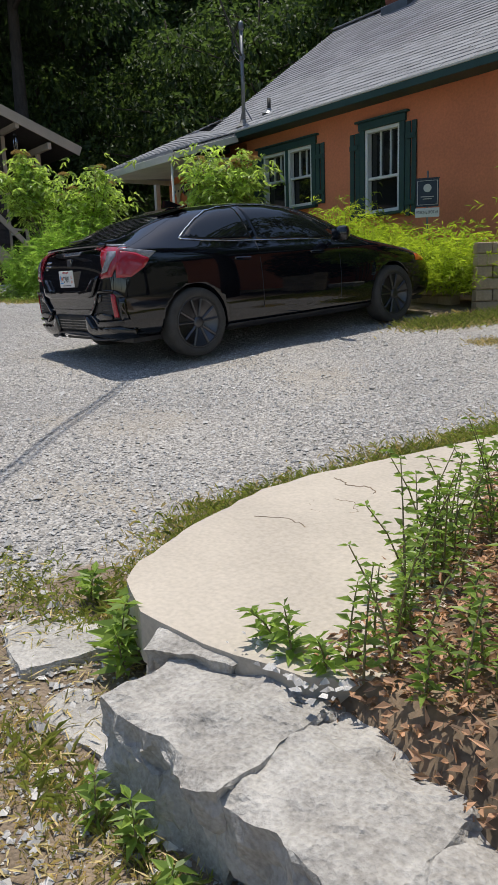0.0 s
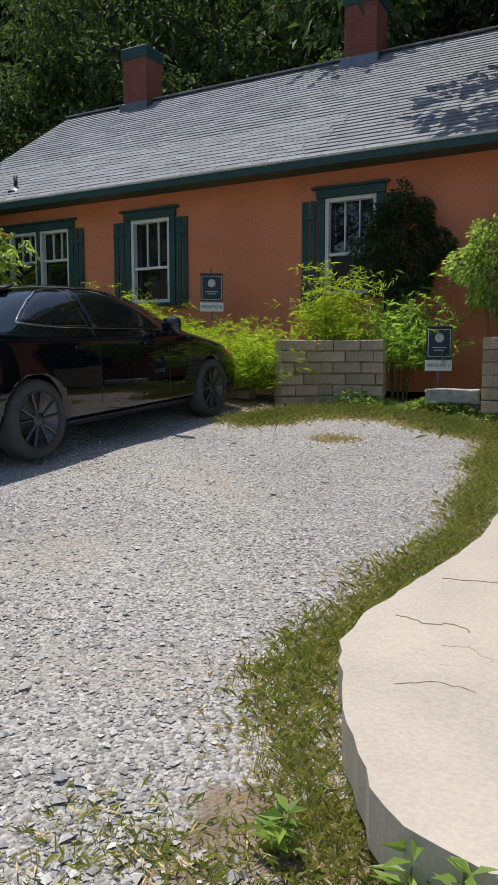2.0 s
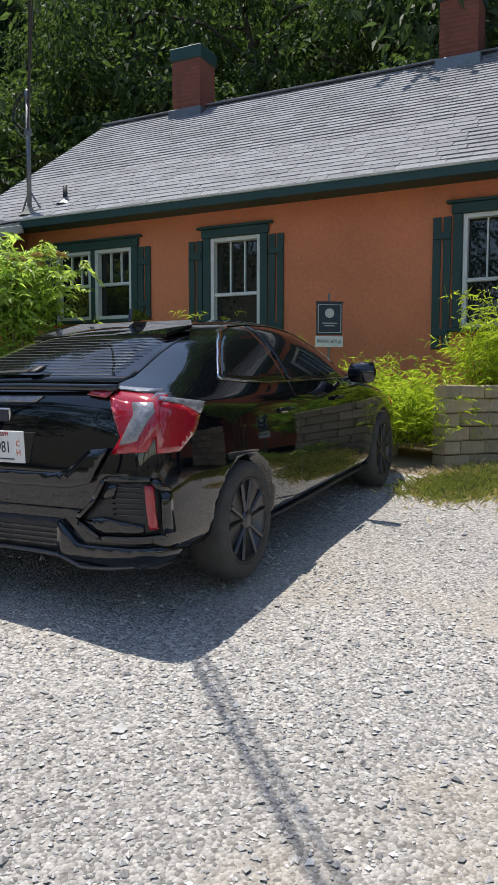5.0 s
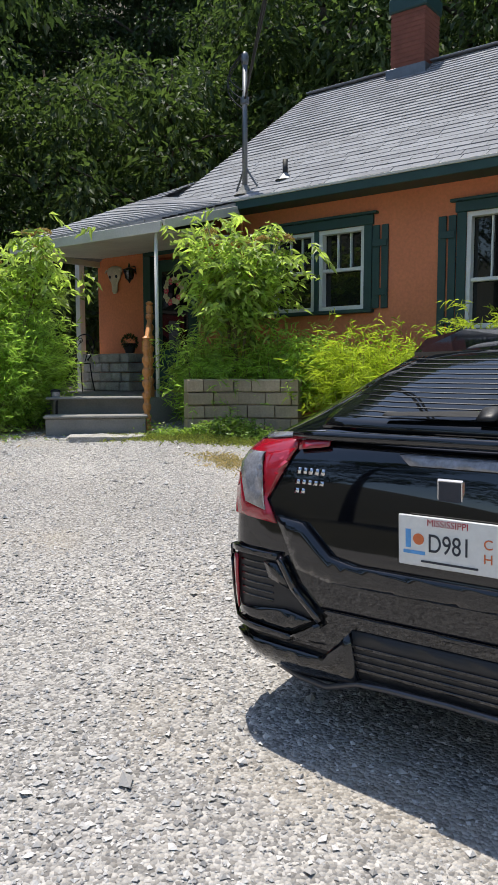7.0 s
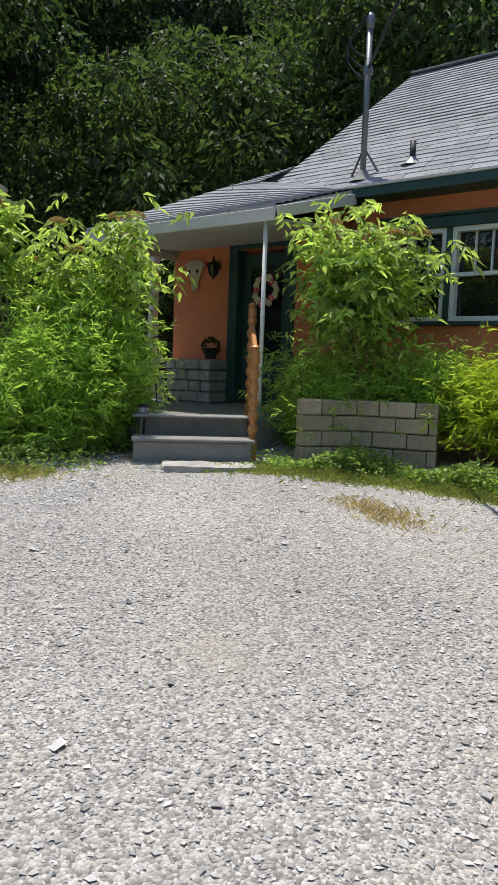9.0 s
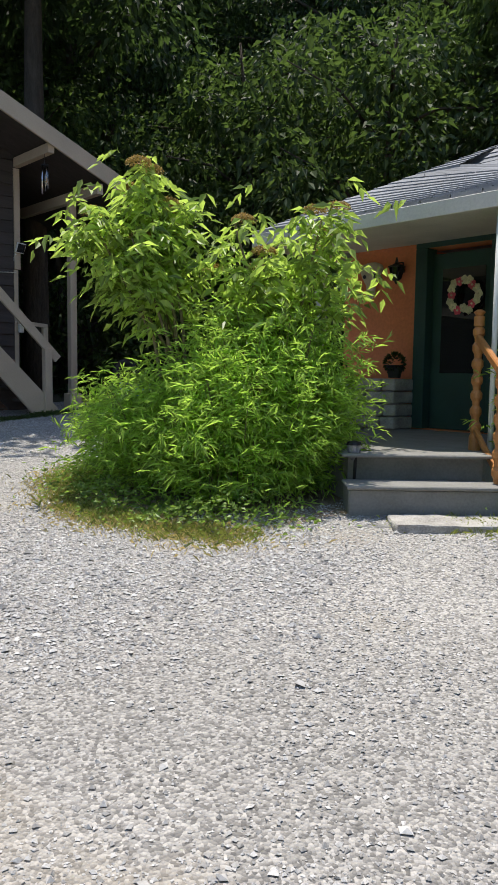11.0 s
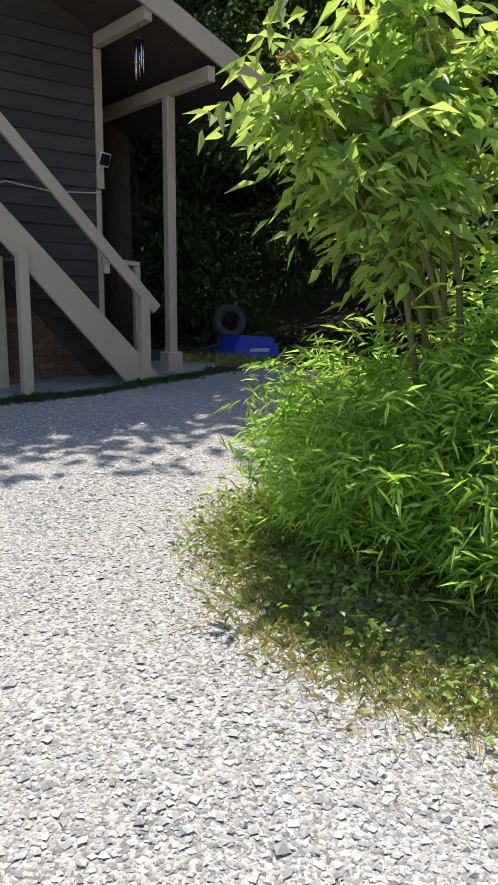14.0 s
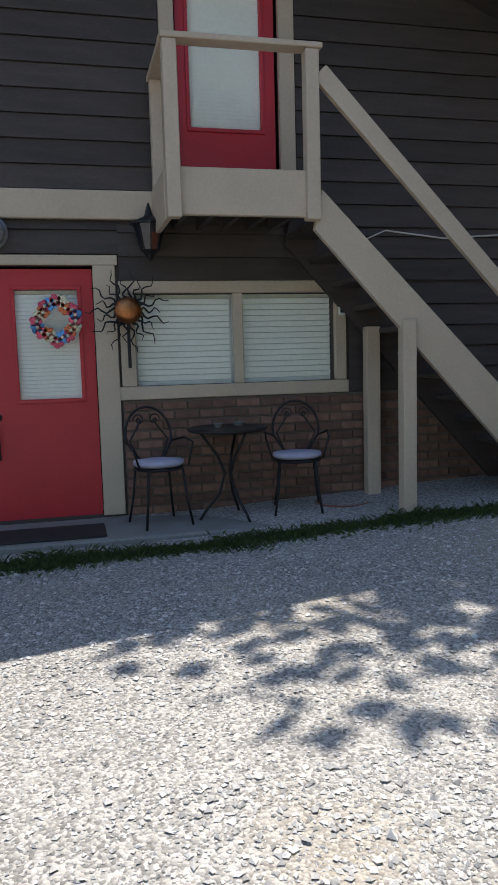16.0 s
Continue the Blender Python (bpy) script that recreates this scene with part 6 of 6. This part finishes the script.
wreath(pose(-20.72, 3.37, 3.19, 0, 0, 90), 0.14, [M_PINK, M_SKYBLUE, M_PINK, M_ORANGE, M_PALEPETAL], 20, "wreath of pink and blue flowers on door", 5, 0.06)
wreath(pose(-14.02, 9.42, 3.28), 0.17, [M_PALEPETAL, M_PALEPETAL, M_PINK], 16, "pale flower wreath on the front door", 6, 0.06)

sw = thing("stone_wall_bench", None, "low dry-stone ledge against the porch wall", "stone ledge")
rg = random.Random(9)
for r in range(4):
    x = -15.72
    while x < -14.66:
        w = rg.uniform(0.16, 0.32)
        part("stone", box(x, min(x + w, -14.62) - 0.012, 9.0 + rg.uniform(-0.02, 0.02), 9.385, 1.735 + r * 0.15, 1.735 + (r + 1) * 0.15 - 0.01, 0.015), M_ROCK, sw)
        x += w
pot = thing("flower_pot", pose(-14.75, 9.15, 2.335), "dark pot with trailing plant on stone ledge", "flower pot")
part("pot", lathe([(0.07, 0), (0.10, 0.14), (0.11, 0.15), (0.09, 0.15)], 14), M_CABLE, pot)
rb = sphere_dirs(260, R)
part("foliage", leaf_mesh("foliage", rb * 0.1 + np.array((0, 0, 0.17)), rb, 0.05, 0.025, L_VINE, R), None, pot)


def iron_chair(m, label, group, cushion=True):
    """A wrought-iron bistro chair with scrolled back and round seat."""
    o = thing("bistro_chair", m, label, "chair", group)
    part("seat", lathe([(0.19, 0.43), (0.2, 0.44), (0.19, 0.45)], 24), M_IRON, o)
    if cushion:
        bm = lathe([(0.17, 0.455), (0.2, 0.475), (0.195, 0.5), (0.1, 0.51)], 24)
        part("cushion", bm, M_CUSHION, o, "lavender-grey seat cushion", True)
    for sx in (-1, 1):
        for sy in (-1, 1):
            part("leg", tube([(0.14 * sx, 0.14 * sy, 0.44), (0.16 * sx, 0.16 * sy, 0.2), (0.19 * sx, 0.19 * sy, 0.0)], 0.010), M_IRON, o, smooth=True)
    hoop = [(0.19 * math.sin(a) * (1.0 if abs(a) < 2 else 0.9), -0.19 - 0.05 * math.cos(a), 0.68 + 0.22 * math.cos(a)) for a in [-2.6 + 5.2 * i / 20 for i in range(21)]]
    back = part("back_hoop", tube(hoop, 0.010), M_IRON, o, smooth=True)
    for s in (-1, 1):
        part("back_stay", tube([(0.09 * s, -0.17, 0.48), (0.16 * s, -0.19, 0.64), (0.05 * s, -0.22, 0.8)], 0.007), M_IRON, back)
        part("scroll", tube([(s * (0.065 + 0.05 * (1 - i / 16) * math.cos(i * 0.6)), -0.225, 0.8 + 0.05 * (1 - i / 16) * math.sin(i * 0.6)) for i in range(16)], 0.006, sides=5), M_IRON, back)
        part("arm", tube([(0.19 * s, -0.19, 0.62), (0.25 * s, -0.05, 0.66), (0.25 * s, 0.1, 0.63), (0.2 * s, 0.12, 0.46)], 0.008), M_IRON, o, smooth=True)
    return o


iron_chair(pose(-20.35, 4.08, 1.60, 0, 0, -75), "black wrought-iron bistro chair with lavender cushion", "bistro chairs")
iron_chair(pose(-20.35, 5.20, 1.60, 0, 0, -105), "black wrought-iron bistro chair with lavender cushion", "bistro chairs")
iron_chair(pose(-15.3, 8.55, 1.73, 0, 0, 200), "black iron armchair in porch shade", "porch chairs", False)
tb = thing("bistro_table", pose(-20.35, 4.63, 1.60), "round black wrought-iron bistro table", "table")
part("tabletop", lathe([(0.30, 0.70), (0.315, 0.71), (0.315, 0.725), (0.30, 0.73)], 30), M_IRON, tb)
for k in range(3):
    a = 2 * math.pi * k / 3 + 0.5
    part("leg", tube([(r * math.cos(a), r * math.sin(a), z) for r, z in ((0.22, 0.70), (0.08, 0.5), (0.03, 0.36), (0.08, 0.2), (0.2, 0.06), (0.24, 0.0))], 0.011), M_IRON, tb, smooth=True)
for k, (dx, dy, r) in enumerate(((0.05, -0.08, 0.04), (-0.03, 0.1, 0.05))):
    g = thing("small_dish", pose(-20.35 + dx, 4.63 + dy, 2.33), "small grey dish on bistro table", "dish")
    part("bowl", lathe([(r * 0.6, 0), (r, 0.035), (r * 0.9, 0.035), (r * 0.5, 0.008)], 16), M_STEP, g)

so = thing("sun_ornament", pose(-20.63, 3.92, 3.26), "aged copper sun face ornament with wavy rays", "wall ornament")
bm = lathe([(0.11, 0), (0.10, 0.03), (0.06, 0.055), (0.01, 0.06)], 24, m=pose(0, 0, 0, 0, 90, 0))
part("disc", bm, M_COPPER, so, smooth=True)
for k in range(22):
    a = 2 * math.pi * k / 22
    L = 0.33 if k % 2 else 0.25
    pts = []
    for i in range(8):
        rr = 0.10 + (L - 0.10) * i / 7
        w = 0.022 * math.sin(i * 1.5 + k)
        pts.append((0.01, rr * math.cos(a) - w * math.sin(a), rr * math.sin(a) + w * math.cos(a)))
    part("ray", tube(pts, 0.010, sides=5, taper=0.3), M_IRON, so)
part("hanger", box(-0.04, 0.0, -0.012, 0.012, -0.45, -0.1), M_IRON, so)

mt = thing("door_mat", pose(-20.25, 3.25, 1.60), "black rubber door mat on concrete slab", "door mat")
part("mat", box(-0.22, 0.22, -0.4, 0.4, 0, 0.014, 0.004), M_RUBBER, mt)
mt2 = thing("door_mat", pose(-20.25, 2.3, 1.60), "black rubber door mat on concrete slab", "door mat")
part("mat", box(-0.22, 0.22, -0.4, 0.4, 0, 0.014, 0.004), M_RUBBER, mt2)
sa = thing("pot_saucer", pose(-20.45, 5.62, 1.60), "wide shallow terracotta saucer on slab", "saucer")
part("dish", lathe([(0.19, 0), (0.23, 0.05), (0.215, 0.05), (0.18, 0.015)], 26), M_TERRA, sa)
pl = thing("path_light", pose(-20.05, 6.69, 1.60), "small white solar light on slab", "solar light")
part("base", lathe([(0.06, 0), (0.065, 0.02), (0.05, 0.03)], 16), M_WHITE, pl)
part("dome", lathe([(0.04, 0.03), (0.035, 0.06), (0.015, 0.07)], 14), M_WHITE, pl)
gl = thing("garden_light", pose(-13.12, 6.42, gz(-13.12, 6.42)), "black stake garden light beside the steps", "garden light")
part("stake", tube([(0, 0, -0.05), (0.02, 0, 0.38)], 0.014), M_IRON, gl)
part("head", lathe([(0.02, 0.34), (0.05, 0.40), (0.055, 0.46), (0.02, 0.48)], 12), M_LAMPCLEAR, gl)
part("cap", lathe([(0.065, 0.462), (0.05, 0.485), (0.01, 0.495)], 12), M_IRON, gl)
sp = thing("solar_panel_lamp", pose(-20.68, 7.36, 4.28, 0, 20, 25), "small white-framed solar panel on corner", "solar panel")
part("panel_frame", box(-0.012, 0.012, -0.10, 0.10, -0.08, 0.08, 0.004), M_WHITE, sp)
part("cells", box(0.0125, 0.015, -0.085, 0.085, -0.065, 0.065), G_SCREEN, sp)
part("bracket", tube([(-0.06, -0.02, -0.1), (-0.01, 0, -0.02)], 0.012), M_METAL, sp)
part("lamp_body", box(-0.06, -0.02, -0.05, 0.02, -0.24, -0.1, 0.006), M_WHITE, sp)
bx = thing("junction_box", pose(-20.7, 7.36, 3.06), "small white junction box on corner board", "junction box")
part("case", box(-0.03, 0.03, -0.04, 0.04, -0.1, 0.1, 0.01), M_WHITE, bx)
th = thing("door_camera", pose(-20.69, 5.73, 3.27), "black and white sensor on window trim", "sensor")
part("case", box(-0.022, 0.02, -0.03, 0.03, -0.065, 0.065, 0.008), M_WHITE, th)
part("face", box(0.021, 0.024, -0.02, 0.02, -0.045, 0.045), M_INK, th)
mtr = thing("electric_meter", pose(-20.74, 2.92, 3.86), "round glass electric meter on boards", "meter")
part("ring", lathe([(0.13, 0), (0.13, 0.04), (0.11, 0.05)], 22, m=pose(0, 0, 0, 0, 90, 0)), M_METAL, mtr)
part("dome", lathe([(0.11, 0.05), (0.10, 0.12), (0.05, 0.14)], 22, m=pose(0, 0, 0, 0, 90, 0)), M_LAMPCLEAR, mtr, smooth=True)
wc = thing("wind_chime", pose(-19.75, 7.3, 5.42), "silver tube wind chime hanging under eave", "wind chime")
part("cord", tube([(0, 0, 0.1), (0, 0, -0.05)], 0.004), M_CABLE, wc)
part("top_disc", lathe([(0.055, -0.07), (0.055, -0.05), (0.02, -0.04)], 14), M_IRON, wc)
for k in range(5):
    a = 2 * math.pi * k / 5
    part("tube", tube([(0.045 * math.cos(a), 0.045 * math.sin(a), -0.08), (0.045 * math.cos(a), 0.045 * math.sin(a), -0.36 - 0.03 * k)], 0.009), M_CHROME, wc, smooth=True)
part("clapper", lathe([(0.025, -0.3), (0.025, -0.285)], 12), M_STEM, wc)
cb = thing("wall_cable", None, "pale cable stapled along the boards", "cable")
part("run", tube([(CX + 0.025, 5.95, 3.55), (CX + 0.03, 5.98, 3.85), (CX + 0.03, 6.15, 3.92), (CX + 0.03, 6.7, 3.86), (CX + 0.03, 7.3, 3.9)], 0.008, sides=5), M_CREAM, cb)
wh = thing("wheelbarrow", pose(-20.9, 9.75, gz(-20.9, 9.75), 0, 0, 80), "upturned blue wheelbarrow tray beside the cabin", "wheelbarrow")
part("tray", poly([(-0.42, -0.28, 0.02), (0.42, -0.28, 0.02), (0.30, -0.2, 0.30), (-0.22, -0.2, 0.34)], (0, 0.55, 0)), M_BLUE, wh)
part("print_bar", box(-0.1, 0.22, -0.262, -0.25, 0.1, 0.15), M_BARS, wh, "pale printed lettering band")
part("handle", tube([(-0.9, 0.3, 0.05), (0.4, 0.25, 0.36)], 0.018), M_BARK, wh)
ty = thing("old_tyre", pose(-21.4, 9.8, gz(-21.4, 9.8) + 0.5, 80, 0, 70), "old tyre leaning in the shade", "tyre")
part("ring", lathe([(0.14, -0.06), (0.24, -0.07), (0.27, 0), (0.24, 0.07), (0.14, 0.06), (0.17, 0.0), (0.14, -0.06)], 24, cap=False), M_TYRE, ty, smooth=True)

# ---- pieces: cabin bricks and boards, roof shingles ----
bw = part("brick_wall", box(CX + 0.001, CX + 0.008, 3.86, 7.27, 1.6, 2.545), M_MORTAR, cabin, "brown brick lower wall")
bm = box(0, 0.022, -0.098, 0.098, 0, 0.062, 0.004)
brick_me = to_mesh("brick", bm, M_BRICK)
half_me = to_mesh("brick", box(0, 0.022, -0.046, 0.046, 0, 0.062, 0.004), M_BRICK)
rg = random.Random(21)
for r in range(12):
    z, y = 1.605 + r * 0.078, 3.96
    if r % 2:
        part("brick", half_me, None, bw, m=pose(CX + 0.004, 3.915, z))
        y = 4.066
    while y + 0.098 < 7.27:
        part("brick", brick_me, None, bw, m=pose(CX + 0.004 + rg.uniform(-0.003, 0.004), y, z, 0, 0, rg.uniform(-0.6, 0.6)))
        y += 0.207
board_me = {}


def siding(y0, y1, z0, z1, h=0.185):
    """Lapped boards, each tilted out a little at its lower edge."""
    z = z0
    while z < z1 - 0.02:
        hh = min(h, z1 - z)
        key = round(y1 - y0, 2), round(hh, 3)
        if key not in board_me:
            bm = poly([(0.004, 0, 0), (0.03, 0, 0), (0.012, 0, hh - 0.006), (0.004, 0, hh - 0.006)], (0, y1 - y0, 0))
            board_me[key] = to_mesh("board", bm, M_BOARD)
        part("board", board_me[key], None, cabin, m=pose(CX, y0, z))
        z += hh


siding(CY0, 4.25, 4.2, 7.6)
siding(5.365, 7.27, 3.95, 5.75)
siding(3.87, 7.26, 3.505, 3.945)
siding(CY0, 1.77, 1.65, 3.96)
siding(1.77, 3.87, 3.71, 3.965)
siding(5.805, 7.26, 2.56, 3.50)

u = slope.normalized()
nrm = Vector((0, -u.z, u.y))
tilt = math.degrees(math.atan2(u.z, u.y))
sh_me = [to_mesh("shingle", box(0.003, w - 0.003, -0.01, 0.20, 0.004, 0.013), M_SHINGLE) for w in (0.30, 0.24, 0.36)]
vs, fs, rg = [], [], random.Random(4)
pieces = 0
rows_n = int(slen / 0.145)
for r in range(rows_n):
    x = RX0 - rg.uniform(0, 0.2)
    base = Vector((0, EY, EZ)) + u * (r * 0.145)
    while x < RX1 - 0.1:
        k = rg.randrange(3)
        w = (0.30, 0.24, 0.36)[k]
        lift = rg.uniform(0.0, 0.005)
        if -13.9 < x < -6.2 and r < 12 and pieces < 300 and x > RX0:
            part("shingle", sh_me[k], None, house, m=Matrix.Translation((x, base.y, base.z)) @ pose(0, 0, 0, tilt - 3.0, 0, 0) @ Matrix.Translation((0, 0, 0.008 + lift)))
            pieces += 1
        else:
            i = len(vs)
            xa, xb = max(x, RX0) + 0.003, min(x + w, RX1) - 0.003
            lo, hi = base - u * 0.01 + nrm * (0.020 + lift), base + u * 0.165 + nrm * 0.006
            lo2 = base - u * 0.01 + nrm * 0.002
            vs += [(xa, lo.y, lo.z), (xb, lo.y, lo.z), (xb, hi.y, hi.z), (xa, hi.y, hi.z), (xa, lo2.y, lo2.z), (xb, lo2.y, lo2.z)]
            fs += [(i, i + 1, i + 2, i + 3), (i + 4, i + 5, i + 1, i)]
        x += w
rest = part("shingle_field", array_mesh("shingle_field", np.array(vs), fs, M_SHINGLE_J), None, house, "overlapping grey shingles")
tagged(rest, kind="stuff")
